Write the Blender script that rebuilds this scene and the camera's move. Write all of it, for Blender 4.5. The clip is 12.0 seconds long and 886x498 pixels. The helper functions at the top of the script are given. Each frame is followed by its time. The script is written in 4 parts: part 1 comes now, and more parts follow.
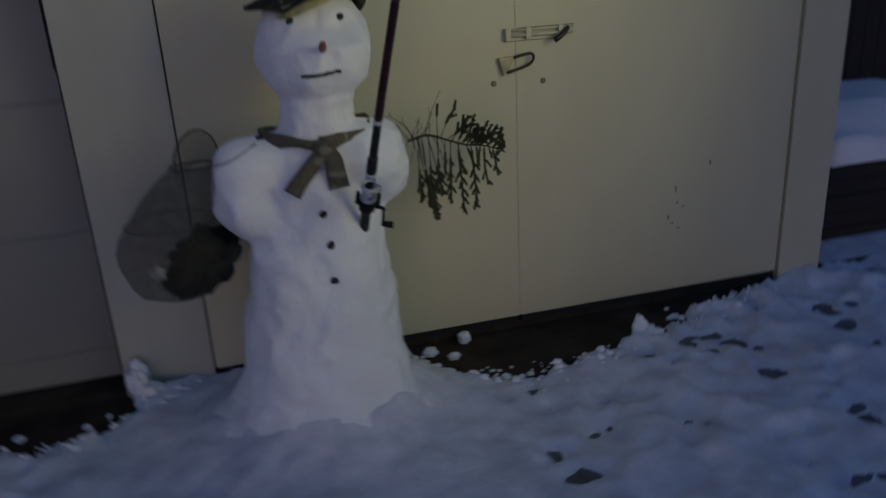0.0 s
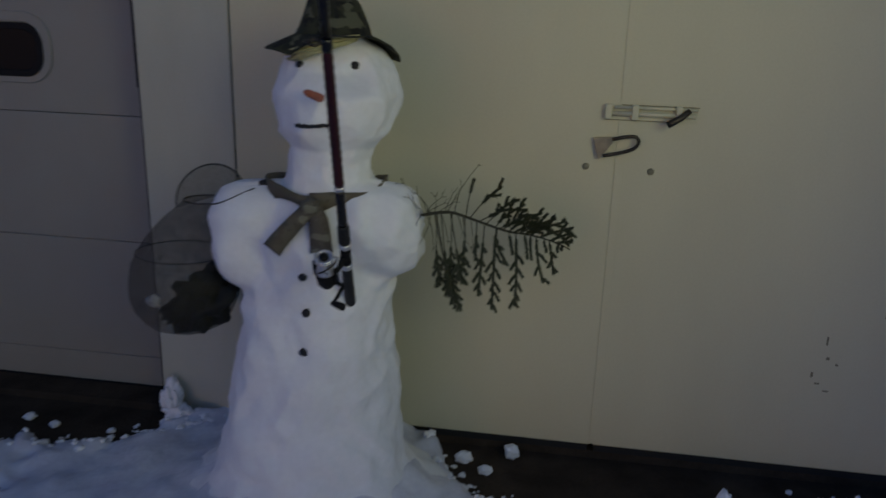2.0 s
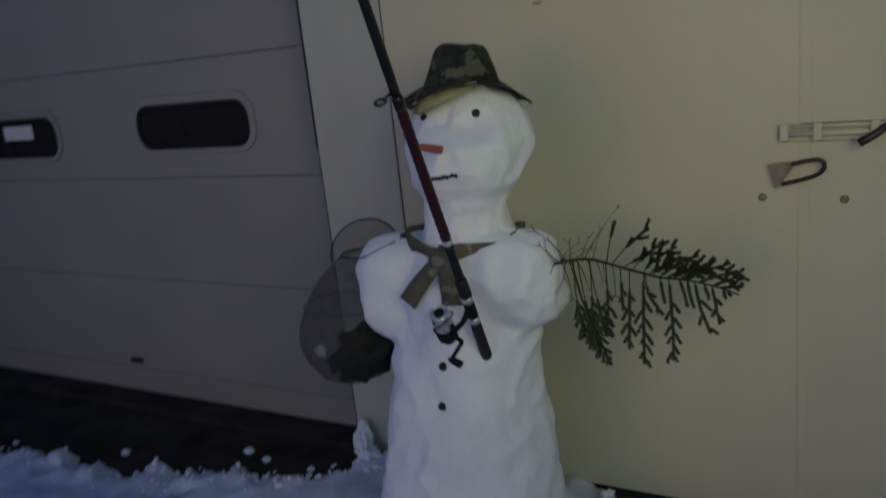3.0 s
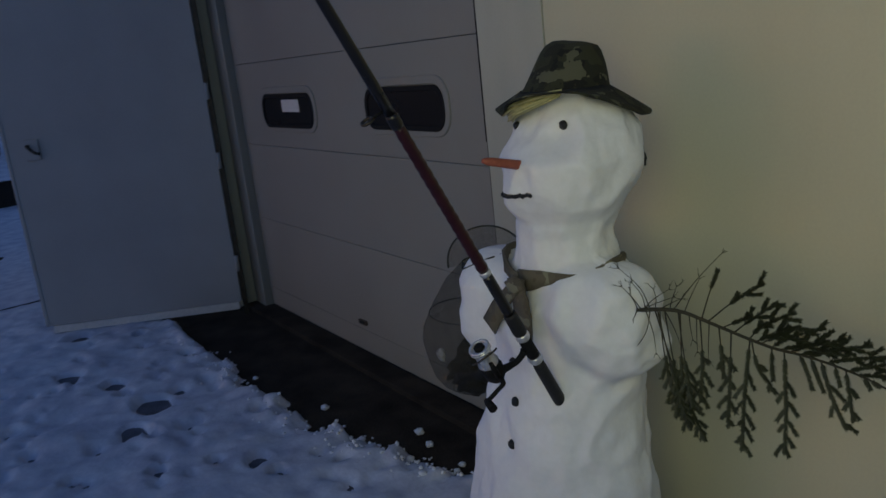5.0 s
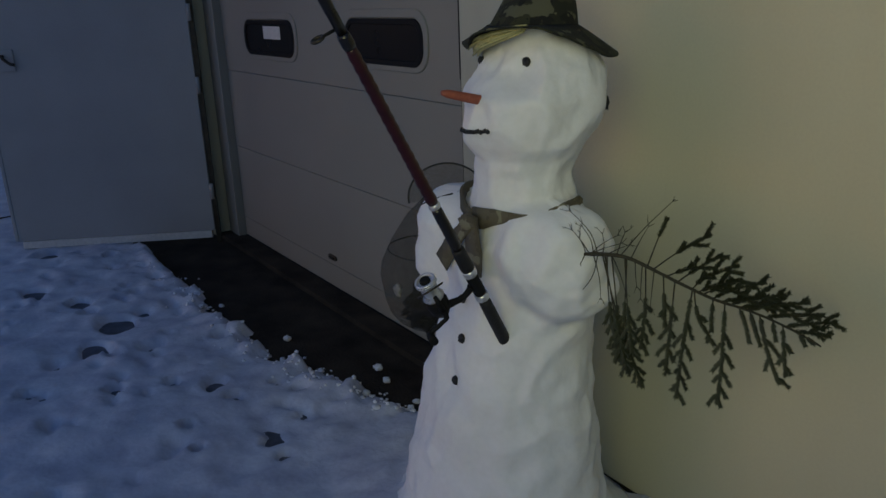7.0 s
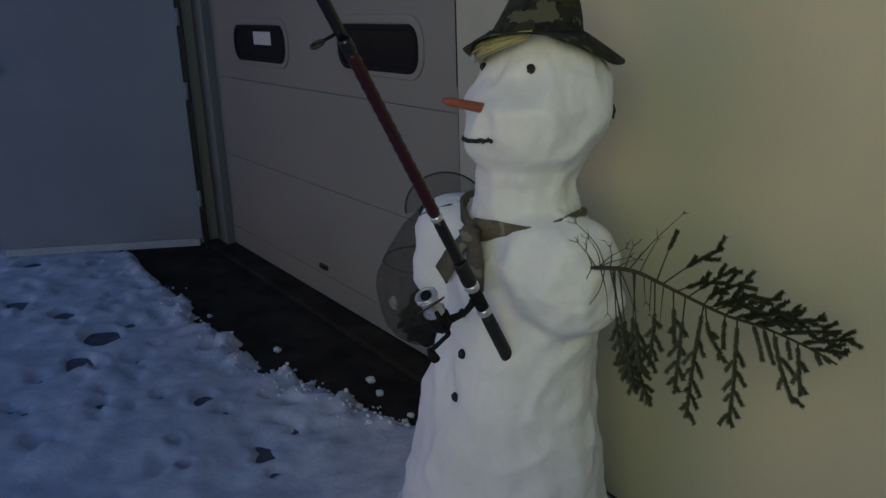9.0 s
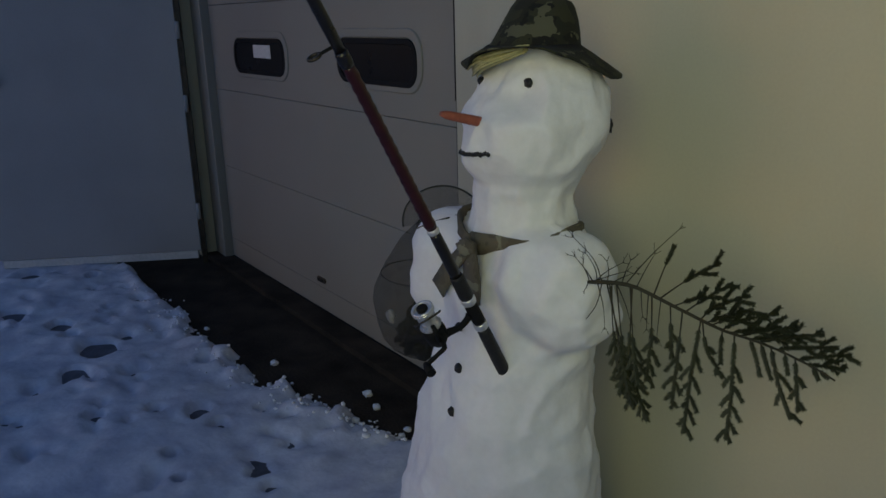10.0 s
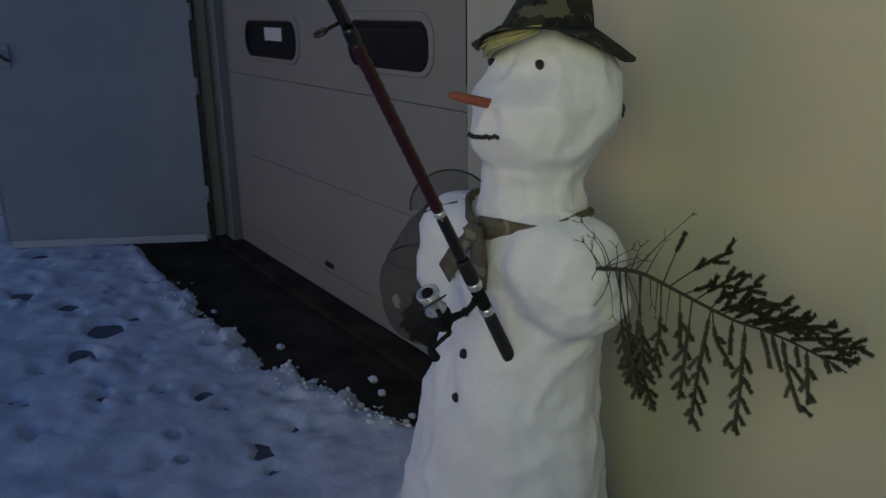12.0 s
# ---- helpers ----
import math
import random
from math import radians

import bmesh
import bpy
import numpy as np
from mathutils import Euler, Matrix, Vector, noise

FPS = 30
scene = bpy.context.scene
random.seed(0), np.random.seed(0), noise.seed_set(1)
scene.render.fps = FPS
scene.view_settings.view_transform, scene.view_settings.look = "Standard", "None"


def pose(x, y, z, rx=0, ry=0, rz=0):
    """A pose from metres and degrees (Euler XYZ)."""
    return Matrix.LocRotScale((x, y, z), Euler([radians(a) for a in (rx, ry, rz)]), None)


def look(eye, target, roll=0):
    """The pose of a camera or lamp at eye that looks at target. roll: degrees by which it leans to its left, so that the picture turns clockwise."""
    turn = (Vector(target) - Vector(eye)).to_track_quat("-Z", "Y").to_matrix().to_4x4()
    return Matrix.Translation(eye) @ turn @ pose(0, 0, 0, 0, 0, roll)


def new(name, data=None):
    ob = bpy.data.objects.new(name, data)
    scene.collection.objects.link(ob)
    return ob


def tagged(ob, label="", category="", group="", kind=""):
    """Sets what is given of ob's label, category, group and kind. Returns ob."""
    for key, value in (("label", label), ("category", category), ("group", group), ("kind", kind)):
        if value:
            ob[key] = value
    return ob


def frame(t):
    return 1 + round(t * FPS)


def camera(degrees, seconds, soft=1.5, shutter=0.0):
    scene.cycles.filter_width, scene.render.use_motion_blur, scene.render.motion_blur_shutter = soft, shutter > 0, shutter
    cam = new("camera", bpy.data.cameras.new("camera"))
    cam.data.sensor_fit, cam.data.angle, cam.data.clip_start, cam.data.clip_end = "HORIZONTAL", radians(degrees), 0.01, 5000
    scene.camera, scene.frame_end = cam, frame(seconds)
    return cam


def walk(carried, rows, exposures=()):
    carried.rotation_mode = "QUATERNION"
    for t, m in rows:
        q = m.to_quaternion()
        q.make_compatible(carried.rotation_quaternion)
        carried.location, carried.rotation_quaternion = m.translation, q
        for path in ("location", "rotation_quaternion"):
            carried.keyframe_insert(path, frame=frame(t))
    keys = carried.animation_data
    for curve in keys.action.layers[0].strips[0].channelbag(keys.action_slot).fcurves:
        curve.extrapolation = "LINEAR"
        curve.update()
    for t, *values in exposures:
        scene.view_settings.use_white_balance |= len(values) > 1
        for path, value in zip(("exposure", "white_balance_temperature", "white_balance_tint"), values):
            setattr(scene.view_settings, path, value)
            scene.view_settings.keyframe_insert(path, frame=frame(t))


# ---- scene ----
cam = camera(58.5, 12.0, shutter=0.7)
PATH = [
    (0, (0.328, 0.158, 1.517), (0.82, 1.964, 0.813), -3.1),
    (0.2, (0.431, 0.226, 1.450), (0.902, 2.047, 0.772), 0.8),
    (0.5, (0.546, 0.281, 1.511), (0.949, 2.141, 0.896), -0.1),
    (0.7, (0.633, 0.280, 1.481), (0.901, 2.187, 0.940), -3.9),
    (1, (0.819, 0.258, 1.487), (0.853, 2.188, 0.963), -4.1),
    (1.2, (0.888, 0.295, 1.479), (0.833, 2.222, 0.945), -2.4),
    (1.5, (1.087, 0.287, 1.512), (0.818, 2.197, 0.984), -4.3),
    (1.8, (1.245, 0.385, 1.473), (0.946, 2.285, 0.923), 0.7),
    (2, (1.263, 0.501, 1.505), (0.98, 2.392, 0.921), 1.7),
    (2.2, (1.331, 0.566, 1.484), (1.045, 2.459, 0.905), -1.3),
    (2.5, (1.429, 0.624, 1.571), (0.816, 2.455, 1.05), -6.9),
    (2.8, (1.544, 0.680, 1.531), (0.659, 2.422, 1.102), -7.8),
    (3, (1.628, 0.737, 1.521), (0.655, 2.414, 1.032), -6.1),
    (3.2, (1.689, 0.781, 1.535), (0.655, 2.412, 1.017), -6.6),
    (3.5, (1.743, 0.87, 1.522), (0.568, 2.409, 1.024), -6.7),
    (5.5, (2.069, 1.412, 1.545), (0.407, 2.395, 1.026), -6.2),
    (6, (2.078, 1.405, 1.529), (0.419, 2.375, 0.976), -5.7),
    (6.5, (2.067, 1.425, 1.503), (0.446, 2.436, 0.914), -3.9),
    (7, (2.06, 1.425, 1.5), (0.476, 2.481, 0.886), -2.2),
    (9, (1.99, 1.436, 1.495), (0.421, 2.522, 0.896), -1.8),
    (9.5, (1.988, 1.436, 1.495), (0.409, 2.52, 0.918), -1.7),
    (10, (1.99, 1.443, 1.493), (0.414, 2.537, 0.927), -1.5),
    (10.5, (1.989, 1.442, 1.497), (0.402, 2.522, 0.937), -1.9),
    (11, (1.991, 1.44, 1.495), (0.388, 2.5, 0.941), -1.7),
    (11.5, (1.977, 1.451, 1.485), (0.381, 2.502, 0.897), -1.5),
    (12, (1.978, 1.46, 1.474), (0.394, 2.528, 0.883), -0.7),
]
EXPOSURES = [(0.0, 1.42, 7450, 44), (1.0, 1.41, 7350, 44), (2.0, 1.55, 7150, 44), (3.0, 1.65, 7150, 44), (5.5, 1.73, 7550, 40), (9.0, 1.78, 7700, 38), (12.0, 1.8, 7700, 38)]
walk(cam, [(t, look(eye, target, roll)) for t, eye, target, roll in PATH], EXPOSURES)

# ---- light: blue dusk sky and one added, unseen warm spot ----
world = bpy.data.worlds.new("dusk_sky")
scene.world = world
world.use_nodes = True
wn, wl = world.node_tree.nodes, world.node_tree.links
sky = wn.new("ShaderNodeTexSky")
sky.sky_type, sky.sun_disc = "NISHITA", False
sky.sun_elevation, sky.sun_rotation = radians(3.0), radians(200)
sky.ozone_density, sky.air_density, sky.dust_density = 4.0, 1.0, 0.3
wn["Background"].inputs["Strength"].default_value = 0.074
wl.new(sky.outputs["Color"], wn["Background"].inputs["Color"])

# Unseen spot added near the camera's end point to supply the warm light.
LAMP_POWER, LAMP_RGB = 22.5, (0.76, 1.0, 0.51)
lamp_data = bpy.data.lights.new("unseen_warm_spot", "SPOT")
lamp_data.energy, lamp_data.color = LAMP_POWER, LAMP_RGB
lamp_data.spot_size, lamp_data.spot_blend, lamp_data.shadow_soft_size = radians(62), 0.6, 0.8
new("unseen_warm_spot", lamp_data).matrix_world = look((2.5, 0.7, 1.85), (0.76, 3.0, 1.32))


# ---- materials ----
def material(name, rgb, rough=0.6, metal=0.0, var=0.15, scale=6.0, bump=0.2, fine=60.0, tint=None, streak=1.0, grain=0.35):
    """A surface with broad stains, fine grain and relief; tint: the colour that the stains lean to."""
    m = bpy.data.materials.new(name)
    m.use_nodes = True
    n, l = m.node_tree.nodes, m.node_tree.links
    b = n["Principled BSDF"]
    b.inputs["Metallic"].default_value = metal
    co = n.new("ShaderNodeTexCoord")
    mp = n.new("ShaderNodeMapping")
    mp.inputs["Scale"].default_value = (1, 1, streak)
    l.new(co.outputs["Object"], mp.inputs["Vector"])
    big = n.new("ShaderNodeTexNoise")
    big.inputs["Scale"].default_value, big.inputs["Detail"].default_value = scale, 6
    small = n.new("ShaderNodeTexNoise")
    small.inputs["Scale"].default_value, small.inputs["Detail"].default_value = fine, 4
    l.new(mp.outputs["Vector"], big.inputs["Vector"])
    l.new(co.outputs["Object"], small.inputs["Vector"])
    ramp = n.new("ShaderNodeValToRGB")
    ramp.color_ramp.elements[0].position, ramp.color_ramp.elements[1].position = 0.3, 0.7
    dark = tint or tuple(c * (1 - 2 * var) for c in rgb)
    ramp.color_ramp.elements[0].color = (*dark, 1)
    ramp.color_ramp.elements[1].color = (*rgb, 1)
    l.new(big.outputs["Fac"], ramp.inputs["Fac"])
    mix = n.new("ShaderNodeMix")
    mix.data_type, mix.blend_type = "RGBA", "MULTIPLY"
    mix.inputs["Factor"].default_value = grain
    l.new(ramp.outputs["Color"], mix.inputs[6])
    l.new(small.outputs["Fac"], mix.inputs[7])
    l.new(mix.outputs[2], b.inputs["Base Color"])
    rr = n.new("ShaderNodeMapRange")
    rr.inputs["To Min"].default_value, rr.inputs["To Max"].default_value = max(0.02, rough - 0.12), min(1, rough + 0.12)
    l.new(big.outputs["Fac"], rr.inputs["Value"])
    l.new(rr.outputs["Result"], b.inputs["Roughness"])
    if bump:
        bp = n.new("ShaderNodeBump")
        bp.inputs["Strength"].default_value, bp.inputs["Distance"].default_value = bump, 0.004
        l.new(small.outputs["Fac"], bp.inputs["Height"])
        l.new(bp.outputs["Normal"], b.inputs["Normal"])
    return m


def camouflage(name, colours, scale):
    m = bpy.data.materials.new(name)
    m.use_nodes = True
    n, l = m.node_tree.nodes, m.node_tree.links
    b = n["Principled BSDF"]
    b.inputs["Roughness"].default_value = 0.95
    co = n.new("ShaderNodeTexCoord")
    weave = n.new("ShaderNodeTexNoise")
    weave.inputs["Scale"].default_value = 400
    l.new(co.outputs["Object"], weave.inputs["Vector"])
    paint = None
    for k, (colour, at, size) in enumerate(zip(colours[1:], (0.5, 0.56, 0.6), (scale, scale * 1.35, scale * 1.1))):
        shift = n.new("ShaderNodeMapping")
        shift.inputs["Location"].default_value = (k * 3.7, k * 1.9, k * 5.3)
        spots = n.new("ShaderNodeTexNoise")
        spots.inputs["Scale"].default_value, spots.inputs["Detail"].default_value = size, 3.5
        cut = n.new("ShaderNodeMath")
        cut.operation = "GREATER_THAN"
        cut.inputs[1].default_value = at
        mix = n.new("ShaderNodeMix")
        mix.data_type = "RGBA"
        l.new(co.outputs["Object"], shift.inputs["Vector"])
        l.new(shift.outputs["Vector"], spots.inputs["Vector"])
        l.new(spots.outputs["Fac"], cut.inputs[0])
        l.new(cut.outputs[0], mix.inputs["Factor"])
        mix.inputs[6].default_value, mix.inputs[7].default_value = (*colours[0], 1), (*colour, 1)
        if paint:
            l.new(paint.outputs[2], mix.inputs[6])
        paint = mix
    l.new(paint.outputs[2], b.inputs["Base Color"])
    bp = n.new("ShaderNodeBump")
    bp.inputs["Strength"].default_value, bp.inputs["Distance"].default_value = 0.4, 0.002
    l.new(weave.outputs["Fac"], bp.inputs["Height"])
    l.new(bp.outputs["Normal"], b.inputs["Normal"])
    return m


def netting(name, rgb, cover):
    """Fine knotted mesh: part cloth, part holes."""
    m = bpy.data.materials.new(name)
    m.use_nodes = True
    n, l = m.node_tree.nodes, m.node_tree.links
    b = n["Principled BSDF"]
    b.inputs["Base Color"].default_value, b.inputs["Roughness"].default_value = (*rgb, 1), 0.8
    clear = n.new("ShaderNodeBsdfTransparent")
    mix = n.new("ShaderNodeMixShader")
    folds = n.new("ShaderNodeTexNoise")
    folds.inputs["Scale"].default_value, folds.inputs["Detail"].default_value = 14, 3
    rng = n.new("ShaderNodeMapRange")
    rng.inputs["To Min"].default_value, rng.inputs["To Max"].default_value = cover - 0.15, cover + 0.2
    l.new(folds.outputs["Fac"], rng.inputs["Value"])
    l.new(rng.outputs["Result"], mix.inputs[0])
    l.new(clear.outputs[0], mix.inputs[1])
    l.new(b.outputs[0], mix.inputs[2])
    l.new(mix.outputs[0], n["Material Output"].inputs["Surface"])
    return m


SNOW = material("packed_snow", (0.88, 0.89, 0.9), 0.65, var=0.04, scale=5, bump=0.25, fine=60, grain=0.12)
SLUSH = material("wet_slush", (0.17, 0.18, 0.21), 0.5, var=0.3, scale=12, bump=0.6, fine=60)
SNOW_GROUND = material("trodden_snow", (0.86, 0.87, 0.9), 0.7, var=0.15, scale=8, tint=(0.56, 0.58, 0.66), bump=0.5, fine=55, grain=0.2)
ASPHALT = material("wet_asphalt", (0.085, 0.06, 0.042), 0.95, var=0.25, scale=5, bump=1.0, fine=70, tint=(0.03, 0.022, 0.016))
CREAM = material("cream_paint", (0.595, 0.565, 0.39), 0.42, var=0.06, scale=2.5, bump=0.05, fine=120, streak=0.35, grain=0.1)
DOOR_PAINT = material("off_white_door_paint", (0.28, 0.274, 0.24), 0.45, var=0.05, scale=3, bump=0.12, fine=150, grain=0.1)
POST_PAINT = material("pale_post_paint", (0.5, 0.5, 0.4), 0.5, var=0.08, scale=4, bump=0.15, fine=110, streak=0.4, grain=0.1)
GREY_PAINT = material("grey_gate_paint", (0.39, 0.4, 0.39), 0.5, var=0.06, scale=2.5, bump=0.12, fine=120, grain=0.1)
# Near-black that paints the shade in gaps, joints and holes.
GAP = material("gap_shade_black", (0.012, 0.012, 0.012), 0.8, var=0.1)
BLACK_RUBBER = material("black_rubber", (0.015, 0.015, 0.016), 0.6, var=0.1, fine=200)
GLASS = material("dark_window_glass", (0.008, 0.008, 0.009), 0.3, var=0.05, bump=0.0)
for glossy in (GLASS, BLACK_RUBBER, ASPHALT):
    glossy.node_tree.nodes["Principled BSDF"].inputs["Specular IOR Level"].default_value = 0.12
# Paper white; also colours the painted lit strip under the open leaf.
PAPER_AND_STRIP = material("white_paper_and_strip", (0.8, 0.79, 0.74), 0.8, var=0.04)
RUSTY = material("worn_dark_iron", (0.09, 0.075, 0.055), 0.45, metal=0.7, var=0.25, scale=30, bump=0.3, fine=200)
BRASS = material("worn_bare_metal", (0.42, 0.38, 0.27), 0.3, metal=0.9, var=0.2, scale=25, bump=0.2, fine=150)
FADED = material("faded_rust_stain", (0.27, 0.24, 0.15), 0.6, var=0.2, scale=40, bump=0.2, fine=150)
CARBON = material("black_foam_grip", (0.012, 0.012, 0.013), 0.6, var=0.1, scale=40, bump=0.4, fine=300)
BLANK = material("black_rod_lacquer", (0.014, 0.012, 0.012), 0.3, var=0.1, scale=20, bump=0.05)
MAROON = material("dark_red_rod_lacquer", (0.055, 0.0075, 0.0085), 0.35, var=0.2, scale=30, bump=0.05)
CHROME = material("polished_aluminium", (0.85, 0.85, 0.88), 0.3, metal=0.65, var=0.08, scale=30, bump=0.05)
CARROT = material("orange_carrot", (0.5, 0.12, 0.07), 0.6, var=0.15, scale=30, bump=0.4, fine=120)
COAL = material("black_coal", (0.012, 0.012, 0.012), 0.5, var=0.2, scale=60, bump=0.8, fine=150)
CAMO = camouflage("camouflage_cloth", ((0.016, 0.018, 0.01), (0.032, 0.034, 0.016), (0.008, 0.008, 0.006), (0.1, 0.1, 0.06)), 13)
SCARF_CLOTH = camouflage("brown_camouflage_scarf", ((0.11, 0.09, 0.062), (0.13, 0.11, 0.075), (0.1, 0.085, 0.058), (0.22, 0.21, 0.14)), 14)
STRAW = material("pale_yellow_straw", (0.6, 0.56, 0.27), 0.7, var=0.15, scale=40, bump=0.3, fine=150)
BARK = material("spruce_bark", (0.055, 0.05, 0.028), 0.85, var=0.2, scale=60, bump=0.6, fine=250)
NEEDLES = material("spruce_needles", (0.05, 0.062, 0.028), 0.6, var=0.2, scale=30, bump=0.0)
NET = netting("grey_green_netting", (0.04, 0.038, 0.027), 0.38)
CORD = material("dark_cord", (0.05, 0.05, 0.045), 0.8, var=0.1)
CATCH = material("dark_wet_cloth", (0.008, 0.01, 0.008), 0.8, var=0.3, scale=15, bump=0.5, fine=60)
BRICK = material("red_brick", (0.25, 0.07, 0.05), 0.85, var=0.2, scale=3, bump=0.4, fine=20)
MORTAR = material("grey_mortar", (0.3, 0.28, 0.26), 0.9, var=0.1)
DARK_WOOD = material("dark_weathered_wood", (0.03, 0.022, 0.016), 0.8, var=0.25, scale=8, bump=0.5, fine=60)
ROOFING = material("dark_roofing", (0.05, 0.05, 0.05), 0.8, var=0.2)


# ---- building blocks ----
def mesh_of(bm, name, mats):
    me = bpy.data.meshes.new(name)
    bm.to_mesh(me)
    bm.free()
    for m in mats if isinstance(mats, (list, tuple)) else [mats]:
        me.materials.append(m)
    return me


def part(name, bm, mats, parent=None, label="", smooth=False):
    """Links a bmesh as one mesh object, under parent if given."""
    if smooth:
        for f in bm.faces:
            f.smooth = True
    ob = new(name, mesh_of(bm, name, mats))
    ob.parent = parent
    if label:
        tagged(ob, label)
    return ob


def holder(name, label, category, group="", kind=""):
    ob = new(name)
    ob.empty_display_size = 0.1
    return tagged(ob, label, category, group, kind)


def box(x0, x1, y0, y1, z0, z1, bevel=0.004):
    bm = bmesh.new()
    bmesh.ops.create_cube(bm, size=1)
    for v in bm.verts:
        v.co = Vector(((x0, x1)[v.co.x > 0], (y0, y1)[v.co.y > 0], (z0, z1)[v.co.z > 0]))
    if bevel:
        bmesh.ops.bevel(bm, geom=bm.edges[:], offset=bevel, segments=2, affect="EDGES", profile=0.7)
    return bm


def tube(points, radii, sides=10, bm=None, slot=0):
    """A bent round bar through points, with a radius at each."""
    bm = bm or bmesh.new()
    pts = [Vector(p) for p in points]
    rs = radii if isinstance(radii, (list, tuple)) else [radii] * len(pts)
    rings = []
    side = None
    for i, p in enumerate(pts):
        t = (pts[min(i + 1, len(pts) - 1)] - pts[max(i - 1, 0)]).normalized()
        if side is None:
            side = t.orthogonal().normalized()
        side = (side - t * side.dot(t)).normalized()
        up = t.cross(side)
        rings.append([bm.verts.new(p + rs[i] * (math.cos(a) * side + math.sin(a) * up)) for a in (2 * math.pi * k / sides for k in range(sides))])
    for a, b in zip(rings, rings[1:]):
        for k in range(sides):
            f = bm.faces.new((a[k], a[(k + 1) % sides], b[(k + 1) % sides], b[k]))
            f.material_index, f.smooth = slot, True
    for ring, flip in ((rings[0], True), (rings[-1], False)):
        f = bm.faces.new(ring[::-1] if flip else ring)
        f.material_index = slot
    return bm


def smooth_line(points, n):
    """n points on a smooth curve through the given ones."""
    p = [Vector(q) for q in points]
    out = []
    for i in range(n):
        s = i / (n - 1) * (len(p) - 1)
        k = min(int(s), len(p) - 2)
        f = s - k
        a, b, c, d = p[max(k - 1, 0)], p[k], p[k + 1], p[min(k + 2, len(p) - 1)]
        out.append(0.5 * (2 * b + (c - a) * f + (2 * a - 5 * b + 4 * c - d) * f * f + (3 * b - a - 3 * c + d) * f ** 3))
    return out


def lump(centre, size, seed, rough=0.25, detail=2):
    """A small uneven clod."""
    bm = bmesh.new()
    bmesh.ops.create_icosphere(bm, subdivisions=detail, radius=1)
    sx, sy, sz = size if isinstance(size, tuple) else (size, size, size)
    for v in bm.verts:
        k = 1 + rough * noise.noise(v.co * 1.7 + Vector((seed * 3.1, seed, 0))) + rough * 0.6 * noise.noise(v.co * 4 + Vector((seed, 0, 7)))
        k += rough * 0.35 * noise.noise(v.co * 9 + Vector((0, seed, 3)))
        v.co = Vector((v.co.x * sx, v.co.y * sy, v.co.z * sz)) * k + Vector(centre)
    for f in bm.faces:
        f.smooth = True
    return bm


def rounded_outline(w, h, r, seg=8):
    pts = []
    for cx, cz, a0 in ((w / 2 - r, h / 2 - r, 0), (-w / 2 + r, h / 2 - r, 90), (-w / 2 + r, -h / 2 + r, 180), (w / 2 - r, -h / 2 + r, 270)):
        for k in range(seg + 1):
            a = radians(a0 + 90 * k / seg)
            pts.append((cx + r * math.cos(a), cz + r * math.sin(a)))
    return pts


def rounded_ring(cx, cz, y0, y1, outer, inner):
    """A rounded frame between two outlines (w, h, r), standing from y1 out to y0."""
    bm = bmesh.new()
    loops = []
    for (w, h, r), y in ((outer, y1), (outer, y0 + 0.003), ((outer[0] - 0.006, outer[1] - 0.006, outer[2]), y0), ((inner[0] + 0.006, inner[1] + 0.006, inner[2]), y0), (inner, y0 + 0.003), (inner, y1)):
        loops.append([bm.verts.new((cx + x, y, cz + z)) for x, z in rounded_outline(w, h, r)])
    n = len(loops[0])
    for a, b in zip(loops, loops[1:] + loops[:1]):
        for k in range(n):
            bm.faces.new((a[k], a[(k + 1) % n], b[(k + 1) % n], b[k]))
    bmesh.ops.recalc_face_normals(bm, faces=bm.faces)
    return bm


def rounded_slab(cx, cz, y0, y1, w, h, r):
    bm = bmesh.new()
    a = [bm.verts.new((cx + x, y0, cz + z)) for x, z in rounded_outline(w, h, r)]
    b = [bm.verts.new((cx + x, y1, cz + z)) for x, z in rounded_outline(w, h, r)]
    n = len(a)
    for k in range(n):
        bm.faces.new((a[k], a[(k + 1) % n], b[(k + 1) % n], b[k]))
    bm.faces.new(a)
    bm.faces.new(b)
    bmesh.ops.recalc_face_normals(bm, faces=bm.faces)
    return bm


def sheet(name, x, y, z, mat):
    """A grid surface from arrays of x, y and heights z[y, x]."""
    nx, ny = len(x), len(y)
    X, Y = np.meshgrid(x, y)
    verts = np.stack([X, Y, z], -1).reshape(-1, 3)
    i = np.arange(nx * ny).reshape(ny, nx)
    faces = np.stack([i[:-1, :-1], i[:-1, 1:], i[1:, 1:], i[1:, :-1]], -1).reshape(-1, 4)
    me = bpy.data.meshes.new(name)
    me.from_pydata(verts.tolist(), [], faces.tolist())
    me.polygons.foreach_set("use_smooth", [True] * len(me.polygons))
    me.materials.append(mat)
    return new(name, me)


TABLES = {}


def value_noise(x, y, cell, seed):
    """Smooth random heights in -1..1 over a plan."""
    if seed not in TABLES:
        TABLES[seed] = np.random.RandomState(seed).uniform(-1, 1, (257, 257))
    table = TABLES[seed]
    u, v = x / cell + 1000.37, y / cell + 1000.71
    iu, iv = np.floor(u).astype(int), np.floor(v).astype(int)
    fu, fv = u - iu, v - iv
    fu, fv = fu * fu * (3 - 2 * fu), fv * fv * (3 - 2 * fv)
    g = lambda a, b: table[a % 257, b % 257]
    return (g(iu, iv) * (1 - fu) + g(iu + 1, iv) * fu) * (1 - fv) + (g(iu, iv + 1) * (1 - fu) + g(iu + 1, iv + 1) * fu) * fv


def step(a, b, x):
    t = np.clip((x - a) / (b - a), 0, 1)
    return t * t * (3 - 2 * t)


